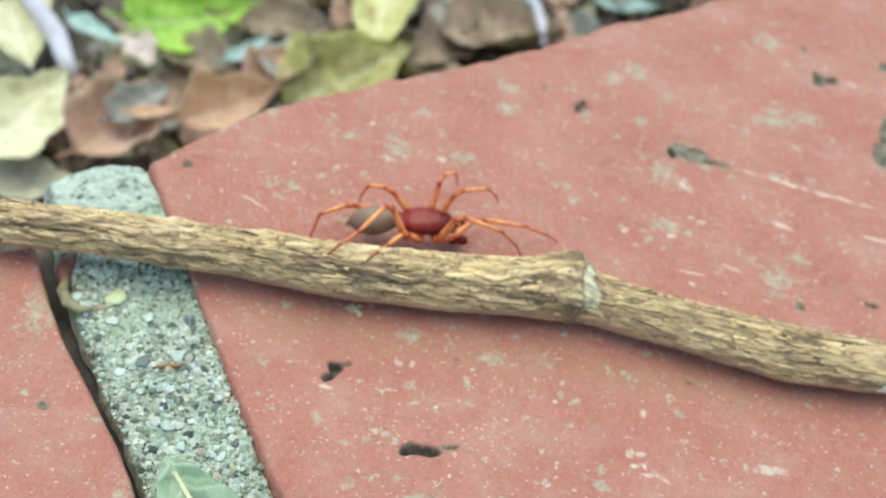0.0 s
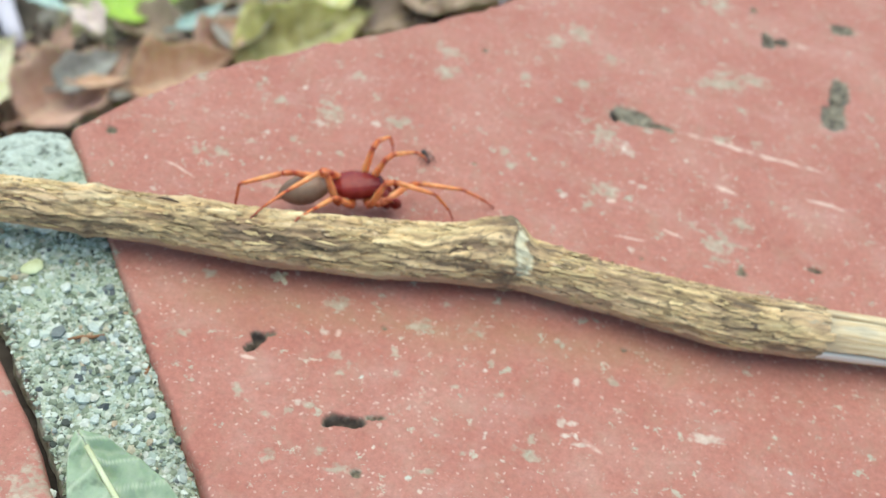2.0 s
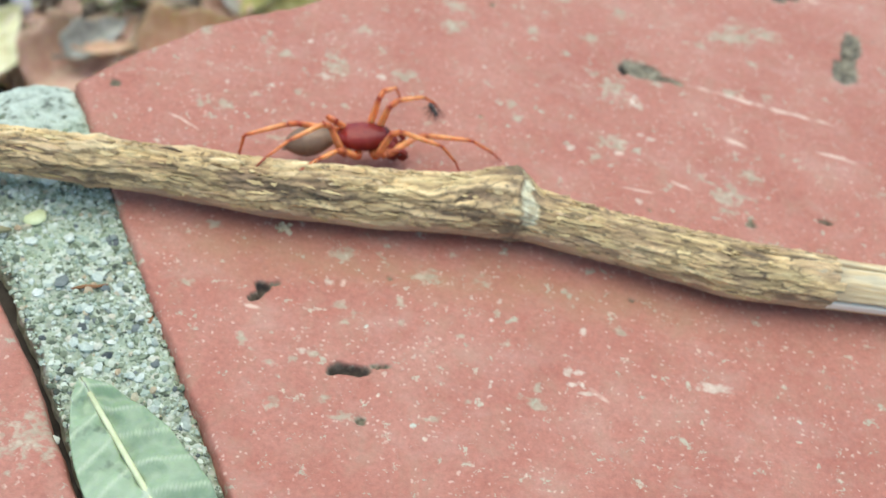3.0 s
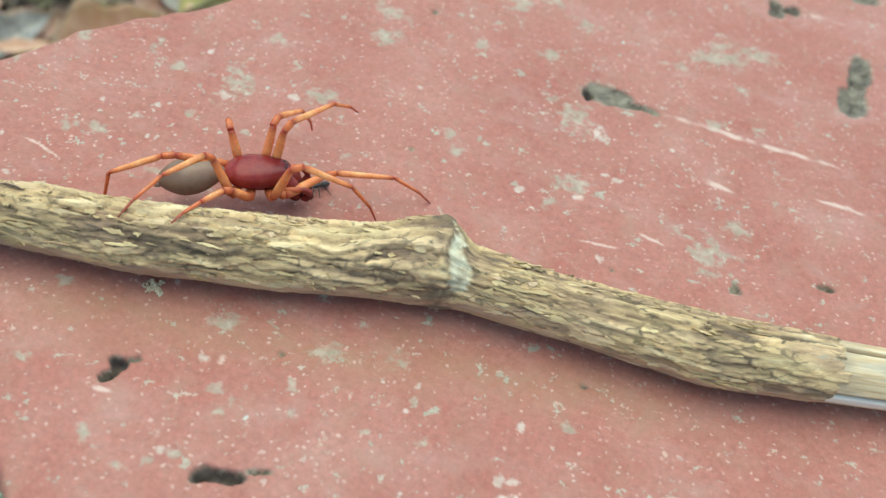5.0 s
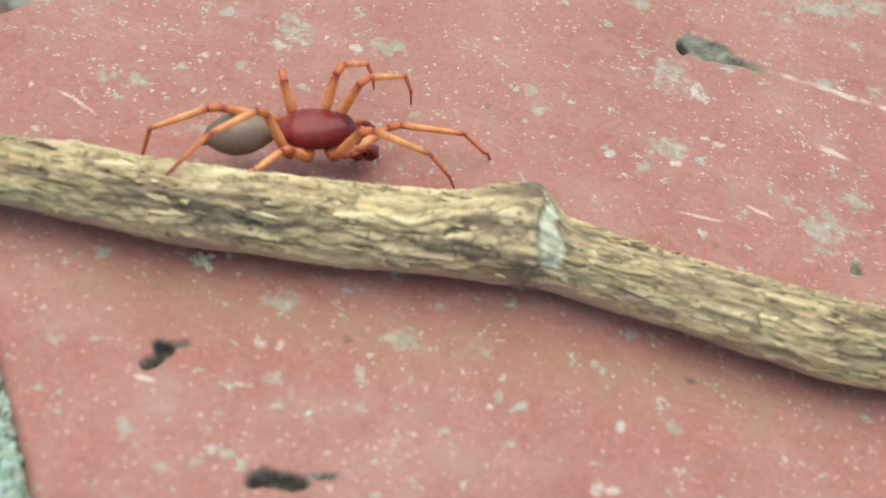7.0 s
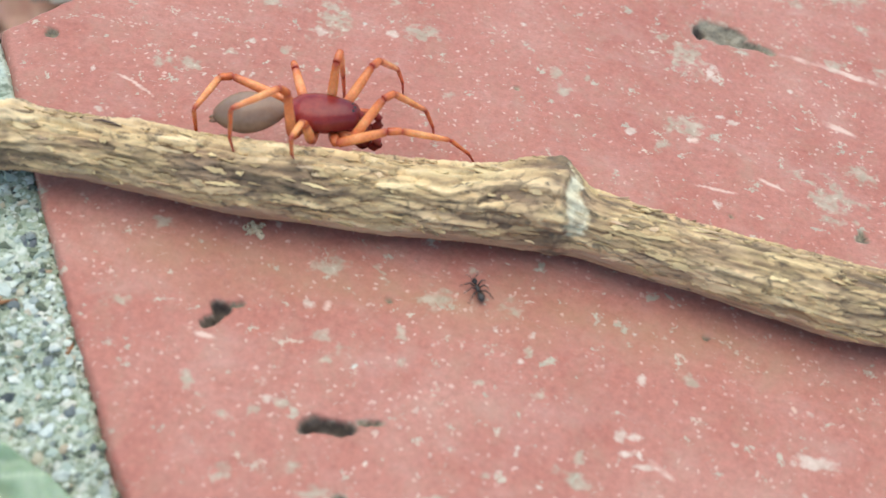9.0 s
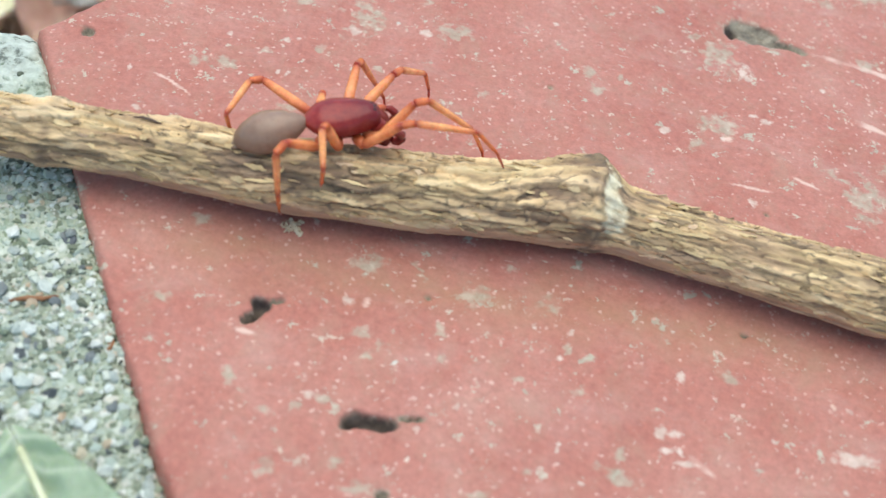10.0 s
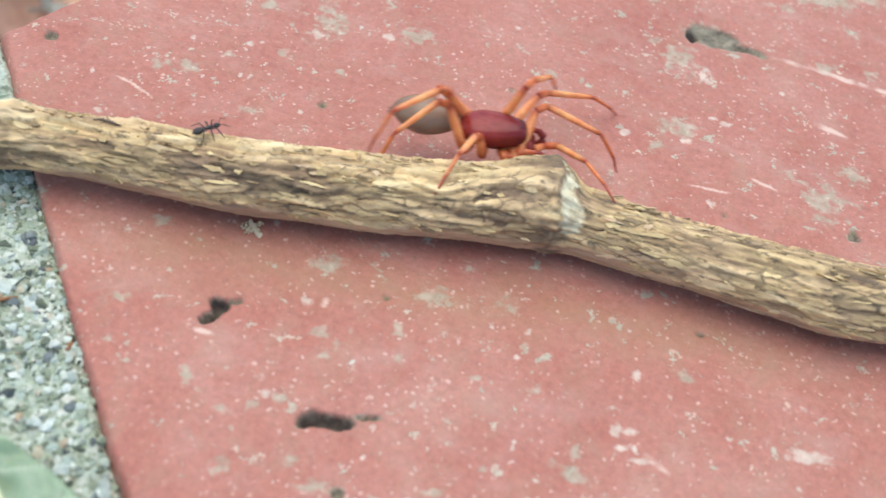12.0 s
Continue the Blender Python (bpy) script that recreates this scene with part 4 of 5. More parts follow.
def leaf_mesh(name, length, width, mat, curl=0.3, bend=0.2, lobes=0.0, seed=0, parent=None, label="", tip=0.6, ribs=8, rows=29, cols=15):
    """A leaf along x with a midrib, side veins, a wavy blade and a real thickness."""
    u, v = np.meshgrid(np.linspace(0, 1, rows), np.linspace(-1, 1, cols), indexing="ij")
    u, v = u.ravel(), v.ravel()
    half = width / 2 * (np.sin(np.pi * np.clip(u, 0, 1) ** tip) + 0.015) * (1 + lobes * np.sin(u * 17 + seed))
    x, y = u * length - 0.06 * length * np.abs(v), half * v
    p = np.column_stack([x, y]) + seed * 7.1
    z = curl * half * v ** 2 + bend * length * (u - 0.5) ** 2 + 0.05 * width * fbm(p, 4.0 / width, 3)
    z -= 0.03 * width * np.exp(-(v / 0.06) ** 2)
    side = np.abs(((u * ribs - np.abs(v) * 1.2) % 1) - 0.5)
    vein = np.maximum(np.clip(1.3 - np.abs(v) * half / (0.018 * width + 0.12), 0, 1), np.clip(1 - side / 0.09, 0, 1) * 0.6)
    quilt = 0.02 * width * np.cos(2 * math.pi * (u * ribs - np.abs(v) * 1.2))
    top = np.column_stack([x, y, z - quilt])
    thick = max(0.12, 0.008 * width)
    low = top - (0, 0, thick)
    n = rows * cols
    f = grid_faces(rows, cols)
    faces = f[:, ::-1].tolist() + (f + n).tolist()
    ring = [i * cols for i in range(rows)] + [(rows - 1) * cols + j for j in range(1, cols)] + [i * cols + cols - 1 for i in range(rows - 2, -1, -1)] + [j for j in range(cols - 2, 0, -1)]
    for a, b in zip(ring, ring[1:] + ring[:1]):
        faces.append([a, b, b + n, a + n][::-1])
    return link_mesh(name, np.vstack([top, low]), faces, mat, parent, label, attrs={"vein": np.r_[vein, vein]})


def lay(ob, x, y, z, rx=0, ry=0, rz=0):
    ob.matrix_world = pose(x * MM, y * MM, z * MM, rx, ry, rz)
    return ob


def make_litter():
    # name, length, width, material, place, label, curl, bend
    big = [("fresh_leaf", 27, 15, LEAF_GREEN, (-61, 121, -66, 28, 0, 32), "bright green curled leaf on the leaf litter", 0.4, 0.85),
           ("yellow_leaf", 30, 15, LEAF_YELLOW, (-14.5, 151, -61, 0, 6, -88), "pale yellow fallen leaf on the litter", 0.5, 0.3),
           ("yellow_leaf", 30, 19, LEAF_OLIVE, (-25.5, 109, -66, 12, -8, 46), "yellowing leaf with olive blotches on the ground", 0.5, 0.2),
           ("pale_leaf", 21, 14, LEAF_PALE, (-83, 116, -63, 0, 0, -57), "pale dry yellow leaf on the litter", 0.5, 0.3),
           ("pale_leaf", 24, 17, LEAF_PALE, (-72, 77, -63, 10, -6, 72), "broad pale dry yellow leaf on the litter", 0.5, 0.3),
           ("dry_leaf", 24, 15, LEAF_PINK, (-58, 85, -66, 18, -10, 56), "pinkish brown curled dead leaf", 1.0, 0.4),
           ("grey_leaf", 14, 8, LEAF_GREY, (-53.5, 90, -61, 10, -4, 58), "grey rotting leaf lying on a pinkish one", 0.6, 0.2),
           ("tan_leaf", 9.5, 3.2, LEAF_TAN, (-50.3, 89.5, -59, 0, 0, 28), "narrow orange-tan leaf scrap", 0.6, 0.3),
           ("dry_leaf", 20, 12, LEAF_TAN, (-42.5, 97, -65, 22, -8, 38), "orange-pink curled dead leaf", 1.0, 0.5),
           ("grey_green_leaf", 13, 4.6, LEAF_TEAL, (-70.5, 115.5, -62, 0, 0, -20), "small dull grey-green leaf", 0.4, 0.2),
           ("grey_green_leaf", 13, 3.4, LEAF_TEAL, (-39, 112.5, -62, 0, 0, 61), "narrow dull grey-green leaf", 0.5, 0.3),
           ("pale_leaf", 10, 6.5, LEAF_ROSE, (-58.2, 115.2, -63, 8, 0, -50), "pale pink dry leaf scrap", 0.4, 0.2),
           ("dry_leaf", 18, 11, LEAF_GREY, (-28, 112, -65, -10, 0, 84), "grey weathered dead leaf", 0.9, 0.5),
           ("dry_leaf", 15, 9, LEAF_PINK, (-34, 108, -64, 15, 0, 70), "pinkish brown curled dead leaf", 1.1, 0.5),
           ("dry_leaf", 24, 14, LEAF_BROWN, (-44, 131, -67, 12, 5, 15), "brown weathered dead leaf", 0.8, 0.3),
           ("tan_leaf", 20, 7, LEAF_ROSE, (-58, 135, -66, 0, 10, 25), "pale tan strip of leaf", 0.6, 0.4),
           ("dry_leaf", 24, 16, LEAF_BROWN, (0, 144, -69, 12, -8, 10), "brown weathered dead leaf", 0.8, 0.4),
           ("dry_leaf", 22, 16, LEAF_BROWN, (9, 142, -68, -10, 5, 40), "brown weathered dead leaf", 0.7, 0.3),
           ("grey_green_leaf", 15, 9, LEAF_TEAL, (30, 161, -65, 0, 0, 10), "small dull grey-green leaf", 0.4, 0.3),
           ("pale_leaf", 24, 9, LEAF_TAN, (38, 172, -67, 0, 0, 25), "tan dry leaf on the litter", 0.4, 0.4),
           ("dry_leaf", 20, 14, LEAF_PINK, (-22, 156, -68, 0, 0, 100), "pinkish brown dead leaf", 0.7, 0.4),
           ("dry_leaf", 26, 14, LEAF_SAND, (-78, 74, -67, 0, 0, 8), "sand-coloured dry leaf beside the brick edge", 0.4, 0.2)]
    for k, (name, length, width, mat, place, label, curl, bend) in enumerate(big):
        ob = leaf_mesh(name, length, width, mat, curl, bend, 0.10, k + 1)
        v, f = tube([(0.4, 0, 0.25 * bend * length), (-0.10 * length, 0.3, 0.3 * bend * length), (-0.2 * length, 1.2, 0.3 * bend * length)], [0.25, 0.3, 0.35], 8)
        link_mesh("stalk", v, f, mat, ob)
        tagged(lay(ob, *place), label, "leaf", group="leaf litter")
    v, f = tube([(-15, 15, 1), (-8, 8, 2), (0, 0, 1.5), (4, -6, 0.5), (6, -9, 0)], [1.3, 1.8, 2.0, 1.7, 1.2], 10)
    tagged(lay(link_mesh("dry_stalk", v, f, STRAW), -71, 109, -62), "pale lilac-grey dry stalk", "stalk")
    v, f = tube([(-4, 8, 0), (-1, 3, 1), (1, -4, 1), (2, -9, 0)], [0.8, 1.1, 1.0, 0.7], 10)
    tagged(lay(link_mesh("dry_stalk", v, f, STRAW), 18, 150, -64), "pale lilac-grey dry stalk", "stalk")
    rng = np.random.default_rng(3)
    kinds = [leaf_mesh("dead_leaf", 19, 12, m, c, 0.25, 0.1, 40 + i) for i, (m, c) in enumerate(((LEAF_BROWN, 0.8), (LEAF_GREY, 0.6), (LEAF_PINK, 1.0), (LEAF_PALE, 0.4)))]
    for ob, word in zip(kinds, ("brown curled dead leaf in the litter", "grey rotting leaf in the litter", "reddish brown dead leaf in the litter", "pale straw-coloured leaf in the litter")):
        tagged(ob, word, "leaf", group="leaf litter")
    spots = [(rng.uniform(-120, 80), rng.uniform(60, 230)) for _ in range(330)]
    first = set()
    for k, (x, y) in enumerate(spots):
        if y < 70 + 0.62 * (x + 25) or x > 90:
            continue
        i = k % 4
        m = pose(x * MM, y * MM, rng.uniform(-75, -69) * MM, rng.uniform(-25, 25), rng.uniform(-25, 25), rng.uniform(0, 360))
        if i not in first:
            first.add(i)
            kinds[i].matrix_world = m
        else:
            copy_thing(kinds[i], m)
    # crumbs of bark and leaf
    verts, faces = [], []
    for k in range(2600):
        x, y = rng.uniform(-140, 120), rng.uniform(60, 300)
        if y < 62 + 0.62 * (x + 25):
            continue
        size, turn = rng.uniform(1, 4.5), Euler(rng.uniform(-0.6, 0.6, 2).tolist() + [rng.uniform(0, 6.28)]).to_matrix()
        base = len(verts)
        for a, b, c in ((-1, -0.4, 0), (1, -0.3, 0.15), (0.8, 0.4, 0), (-0.8, 0.35, 0.2), (-1, -0.4, -0.15), (1, -0.3, 0), (0.8, 0.4, -0.15), (-0.8, 0.35, 0.05)):
            verts.append(tuple(turn @ Vector((a * size, b * size, c * size)) + Vector((x, y, -73 + rng.uniform(0, 5)))))
        faces += [[base + i for i in q] for q in ((0, 1, 2, 3), (7, 6, 5, 4), (0, 4, 5, 1), (1, 5, 6, 2), (2, 6, 7, 3), (3, 7, 4, 0))]
    n = Nodes("litter_crumb", 0.85)
    mat = n.done(n.ramp(n.random(True), [(0.0, (0.09, 0.075, 0.065)), (0.4, (0.21, 0.165, 0.125)), (0.75, (0.36, 0.28, 0.21)), (1.0, (0.58, 0.53, 0.43))]), n.noise(400, 3), 0.0005, 0.5)
    tagged(link_mesh("litter_crumbs", verts, faces, mat, smooth=False), "crumbled bark and leaf bits on the soil", "litter", kind="stuff")


def pebble(name, size, mat, x, y, z, label, category, seed=1, flat=0.7):
    bm = bmesh.new()
    bmesh.ops.create_icosphere(bm, subdivisions=3, radius=1)
    v = np.array([p.co for p in bm.verts])
    f = [[p.index for p in q.verts] for q in bm.faces]
    bm.free()
    v = v * (1 + 0.28 * fbm(v + seed * 3.3, 1.2, 3)[:, None]) * np.array(size) * (1, 1, flat)
    return tagged(lay(link_mesh(name, v, f, mat), x, y, z, 0, 0, 40 * seed), label, category)


def make_small_things():
    leaf = leaf_mesh("leaf", 30, 8.8, LEAF_SAGE, 0.06, 0.0, 0.015, 5, None, "", 0.8, 10, 110, 45)
    tagged(lay(leaf, -10.7, -13.9, 0.3, 3, 2, -47), "sage-green leaf with pale veins lying on the mortar", "leaf")
    v, f = tube([(0, 0, 0.0), (10, 0, -0.2), (20, 0, -0.2), (29, 0, 0.0)], [0.22, 0.26, 0.2, 0.1], 8)
    link_mesh("midrib", v, f, plain_material("midrib_cream", (0.5, 0.52, 0.28), (0.72, 0.72, 0.48), 500), leaf, "cream midrib")
    cream = plain_material("seed_cream", (0.52, 0.54, 0.27), (0.68, 0.70, 0.42), 500, 0.5)
    pale = plain_material("stone_white", (0.42, 0.44, 0.36), (0.66, 0.66, 0.56), 700, 0.7)
    slate = plain_material("stone_slate", (0.06, 0.07, 0.075), (0.14, 0.15, 0.155), 700, 0.6)
    rust = plain_material("rust_brown", (0.20, 0.08, 0.03), (0.36, 0.17, 0.07), 700, 0.7)
    pebble("seed", (0.95, 0.8, 0.5), cream, -21.8, 4.0, -0.75, "round pale yellow seed on the mortar", "seed", 1)
    pebble("stone", (0.6, 0.85, 0.35), pale, -16.6, 5.2, -1.05, "white grit stone in the mortar", "stone", 2)
    pebble("stone", (0.95, 0.6, 0.4), slate, -14.4, 3.2, -1.05, "dark slate stone in the mortar", "stone", 3)
    pebble("stone", (0.5, 0.4, 0.35), pale, -12.3, -18.1, -0.8, "cream stone in the crack", "stone", 4)
    pebble("stone", (0.35, 0.8, 0.25), rust, -8.7, -4.3, -1.0, "rust-coloured stone at the joint's edge", "stone", 5)
    v, f = tube([(-1.4, -0.6, 0), (-0.3, -0.1, 0.12), (0.6, 0.1, 0.1), (1.5, 0.7, 0)], [0.12, 0.18, 0.16, 0.08], 8)
    tagged(lay(link_mesh("bark_chip", v, f, rust), -14.6, -2.6, -0.75), "small rusty sliver on the mortar", "chip")
    v, f = tube([(0, 3.2, -0.6), (-0.2, 1.5, 0.1), (0, 0, 0.2), (0.6, -1.4, -0.3), (1.2, -2.2, -1.5)], [0.35, 0.75, 0.85, 0.6, 0.2], 12)
    tagged(lay(link_mesh("bud", v, f, plain_material("bud_red", (0.10, 0.03, 0.025), (0.22, 0.07, 0.05), 500, 0.45)), -27.3, 5.6, -0.9), "dark red dry bud wedged in the crack", "bud")
    v, f = tube([(-1.8, 2.2, 0.2), (-1.5, 0.6, 0.5), (-0.6, -0.6, 0.4), (0.7, -1.0, 0.2), (1.8, -0.5, 0.0)], [0.3, 0.55, 0.6, 0.45, 0.15], 10)
    tagged(lay(link_mesh("curled_husk", v, f, plain_material("husk_olive", (0.16, 0.13, 0.06), (0.36, 0.31, 0.17), 500, 0.6)), -25.0, 2.4, -0.6), "curled olive-brown seed husk in the crack", "husk")
    v, f = tube([(-1.0, 0, 0), (-0.4, 0.1, 0.08), (0.4, 0.05, 0.1), (1.1, -0.05, 0.02)], [0.04, 0.10, 0.09, 0.03], 8)
    tagged(lay(link_mesh("bark_chip", v, f, plain_material("chip_dark", (0.09, 0.055, 0.04), (0.17, 0.11, 0.08), 900, 0.8)), -10.8, 10.0, 5.22), "thin dark sliver on top of the twig", "chip")
    rng = np.random.default_rng(21)
    clod = plain_material("dirt_grey", (0.38, 0.29, 0.18), (0.68, 0.56, 0.38), 1400, 0.9, 0.0004)
    bm = bmesh.new()
    for k in range(46):
        size = 0.08 + 0.2 * rng.random() ** 2
        m = Matrix.Translation((rng.normal(0, 0.5), rng.normal(0, 0.28), size * 0.4 + 0.25 * rng.random())) @ Euler(rng.uniform(0, 3, 3).tolist()).to_matrix().to_4x4() @ Matrix.Diagonal((size * 1.5, size, size * 0.7, 1))
        bmesh.ops.create_icosphere(bm, subdivisions=1, radius=1, matrix=m)
    v, f = np.array([q.co for q in bm.verts]), [[q.index for q in g.verts] for g in bm.faces]
    bm.free()
    tagged(lay(link_mesh("dirt_clod", v, f, clod, smooth=False), 0.4, 7.8, 0.0), "ragged pale crumbs of dirt beside the twig", "dirt")


make_litter()
make_small_things()

# ---- ants ----
ANT_BLACK = plain_material("ant_black", (0.018, 0.014, 0.012), (0.045, 0.034, 0.028), 2500, 0.35)


def make_ant():
    root = tagged(new("ant"), "small dark brown ant running over the brick", "ant", group="ants")
    for name, length, width, x, z in (("gaster", 1.15, 0.75, -0.95, 0.55), ("thorax", 0.95, 0.42, 0.05, 0.6), ("head", 0.65, 0.55, 0.85, 0.62)):
        v, f = ellipsoid(length, width, width * 0.9, None, 12, 12)
        link_mesh(name, (np.array(v) + (x, 0, z)) * 0.75, f, ANT_BLACK, root)
    for side in (1, -1):
        for x, out in ((0.35, 0.7), (0.05, 0.05), (-0.25, -0.9)):
            v, f = tube([(x, 0.15 * side, 0.5), (x + out * 0.4, 0.6 * side, 0.85), (x + out * 0.8, 1.05 * side, 0.35), (x + out * 1.1, 1.3 * side, 0.0)], [0.07, 0.07, 0.05, 0.03], 6)
            link_mesh("leg", np.array(v) * 0.75, f, ANT_BLACK, root)
        v, f = tube([(1.1, 0.12 * side, 0.7), (1.4, 0.45 * side, 0.95), (1.9, 0.6 * side, 0.6)], [0.04, 0.04, 0.03], 6)
        link_mesh("antenna", np.array(v) * 0.75, f, ANT_BLACK, root)
    return root


ANTS = [make_ant()]
ANTS += [copy_thing(ANTS[0], Matrix()) for _ in range(3)]
# t, x, y, z, heading
ANT_ROWS = [
    [(0.0, 20.1, 45.0, 0, 60), (0.5, 19.8, 42.9, 0, 50), (0.8, 19.3, 40.8, 0, 20), (1.0, 15.3, 36.4, 0, -20), (1.1, 11.8, 28.0, 0, -80), (1.5, 11.4, 27.5, 0, -70), (2.7, 11.8, 27.4, 0, -60), (4.3, 10.9, 27.4, 0, -60), (4.4, 11.6, 25.5, 0, -90), (4.5, 11.1, 20.8, 0, -140), (5.5, 9.7, 21.6, 0, -145), (6.5, 9.7, 20.9, 0, -150), (8.5, 1.9, 17.9, 0, -170), (9.0, 3.4, 16.0, 0, -170), (12.0, 3.4, 15.6, 0, -170)],
    [(0.0, 16, -40, 0, 90), (8.5, 13.4, -24.3, 0, 80), (8.7, 14.2, -8.8, 0, 80), (8.8, 15.5, -0.7, 0, 85), (8.9, 15.3, 6.3, 0, 60), (9.0, 16.9, 6.9, 0, 120), (9.1, 15.7, 6.7, 0, 170), (9.2, 12.6, 6.0, 0, 190), (9.3, 7.7, 5.6, 0, 180), (9.4, 2.4, 5.4, 0, 180), (9.5, -3.2, 6.7, 0, 182), (9.6, -9.9, 4.4, 0, 190), (9.8, -18.8, 0.8, -0.8, 215), (10.1, -18.0, -8.2, -0.8, 290), (10.3, -10.2, -9.6, 0, 340), (10.4, -6.6, -11.2, 0, 340), (10.5, -5.2, -11.2, -0.5, 345), (10.6, 3.1, -13.3, 0, 360), (11.0, 4.2, -8.5, 0, 440), (11.1, -1.4, -3.6, 0, 500), (11.2, -7.8, -5.1, 0, 545), (11.4, -21.0, -9.1, 0, 560), (12.0, -34, -22, 0, 570)],
    [(0.0, 2.0, 14.7, 0.1, 180), (10.6, 1.4, 14.5, 0.1, 180), (10.8, -0.4, 13.3, 4.6, 190), (11.0, -1.8, 10.7, 5.7, 200), (11.4, -3.0, 10.5, 5.7, 170), (11.5, -4.6, 10.6, 5.7, 160), (11.6, -5.0, 11.3, 5.6, 120), (12.0, -3.7, 10.8, 5.7, 40)],
    [(0.0, -24.0, 35.2, -14, 300), (4.2, -23.8, 35.8, -14, 300), (4.4, -19.2, 33.3, -1.5, 290), (4.5, -17.6, 29.4, 0, 290), (4.6, -15.9, 22.3, 0, 275), (4.7, -17.7, 18.5, 0, 240), (4.9, -23.6, 14.5, -0.9, 220), (5.4, -26.5, 12.6, -1.2, 220), (12.0, -27.8, 12.4, -1.2, 220)],
]

# ---- spider ----
CARAPACE = shell_material("carapace_red", (0.20, 0.016, 0.016), (0.31, 0.040, 0.026), (0.09, 0.007, 0.012), 0.2, 0.15, [(0.0, 0.0), (0.45, 0.1), (0.95, 0.75)])
ABDOMEN = shell_material("abdomen_beige", (0.24, 0.148, 0.10), (0.32, 0.205, 0.14), (0.15, 0.085, 0.055), 0.17, 0.2, [(0.0, 0.6), (0.4, 0.1), (0.8, 0.0)], 0.3)
LEG = shell_material("leg_orange", (0.72, 0.25, 0.09), (0.84, 0.385, 0.155), (0.30, 0.035, 0.02), 0.17, 0.5, [(0.0, 0.8), (0.12, 0.15), (0.45, 0.0), (0.8, 0.15), (0.92, 0.6), (1.0, 0.95)])
FEMUR = shell_material("femur_orange", (0.68, 0.20, 0.07), (0.82, 0.335, 0.13), (0.30, 0.03, 0.02), 0.18, 0.5, [(0.0, 0.9), (0.14, 0.45), (0.36, 0.05), (0.72, 0.0), (0.88, 0.35), (1.0, 0.95)])
PATELLA = shell_material("knee_red", (0.58, 0.15, 0.05), (0.72, 0.24, 0.085), (0.27, 0.03, 0.02), 0.17, 0.45, [(0.0, 0.95), (0.25, 0.35), (0.6, 0.1), (0.85, 0.35), (1.0, 0.9)])
COXA = shell_material("coxa_orange", (0.52, 0.13, 0.05), (0.68, 0.22, 0.08), (0.27, 0.03, 0.02), 0.2, 0.4, [(0.0, 0.3), (0.5, 0.0), (1.0, 0.4)])
FOOT = shell_material("foot_red", (0.56, 0.16, 0.06), (0.68, 0.24, 0.09), (0.24, 0.03, 0.025), 0.22, 0.45, [(0.0, 0.7), (0.15, 0.0), (0.7, 0.2), (1.0, 0.6)])
TARSUS = shell_material("tarsus_brown", (0.36, 0.09, 0.05), (0.46, 0.13, 0.07), (0.16, 0.03, 0.025), 0.28, 0.35, [(0.0, 0.4), (0.2, 0.0), (1.0, 0.8)])
PALP = shell_material("palp_orange", (0.50, 0.12, 0.05), (0.66, 0.20, 0.08), (0.26, 0.03, 0.02), 0.2, 0.4, [(0.0, 0.2), (0.6, 0.0), (1.0, 0.6)])
JAW = shell_material("jaw_red", (0.19, 0.021, 0.019), (0.29, 0.043, 0.028), (0.12, 0.014, 0.012), 0.18, 0.2, [(0.4, 0.0), (1.0, 0.6)])
EYE_BLACK = plain_material("eye_black", (0.006, 0.005, 0.005), (0.012, 0.01, 0.01), 900, 0.1)

# body in millimetres and degrees: t, x, y, z, heading, pitch, roll
BODY = [
    (0.0, 5.41, 18.37, 3.2, 12.7, 0.0, 0),
    (1.0, 5.54, 18.92, 3.2, 8.9, 0.0, 0),
    (1.5, 5.47, 18.76, 3.2, 12.4, 0.0, 0),
    (2.5, 5.71, 18.58, 3.2, 14.0, -0.0, 0),
    (4.5, 5.5, 18.87, 3.2, 15.2, 0.0, 0),
    (5.5, 5.42, 18.4, 3.2, 17.1, 0.0, 0),
    (6.5, 5.45, 18.68, 3.2, 18.7, 0.1, 0),
    (8.5, 3.42, 17.39, 5.0, 12.6, 0.0, 0),
    (9.0, 3.31, 14.94, 5.8, 9.8, 0.1, 0),
    (9.5, 2.62, 12.82, 7.4, 20.5, 0.1, 0),
    (10.0, 2.48, 12.31, 7.4, 25.0, 0.1, 0),
    (10.5, 2.79, 12.32, 7.4, 22.5, 0.0, 0),
    (11.0, 7.14, 15.46, 5.59, 3.3, 0.5, 0),
    (11.5, 7.7, 15.24, 5.59, 4.1, 0.4, 0),
    (12.0, 15.71, 18.88, 4.2, 7.7, -0.1, 0),
]
# turn and droop of the abdomen on its stalk
BELLY_ROWS = [(0.0, -1, 7), (1.0, 10, 13), (1.5, 9, 10), (2.5, 5, 11), (4.5, 6, 8), (5.5, 3, 7), (6.5, 2, 6), (8.5, 12, 10), (9.0, 9, 5), (9.5, 13, 13), (10.0, -2, 18), (10.5, 12, 12), (11.0, 1, 21), (11.5, 1, 19), (12.0, -11, 1)]
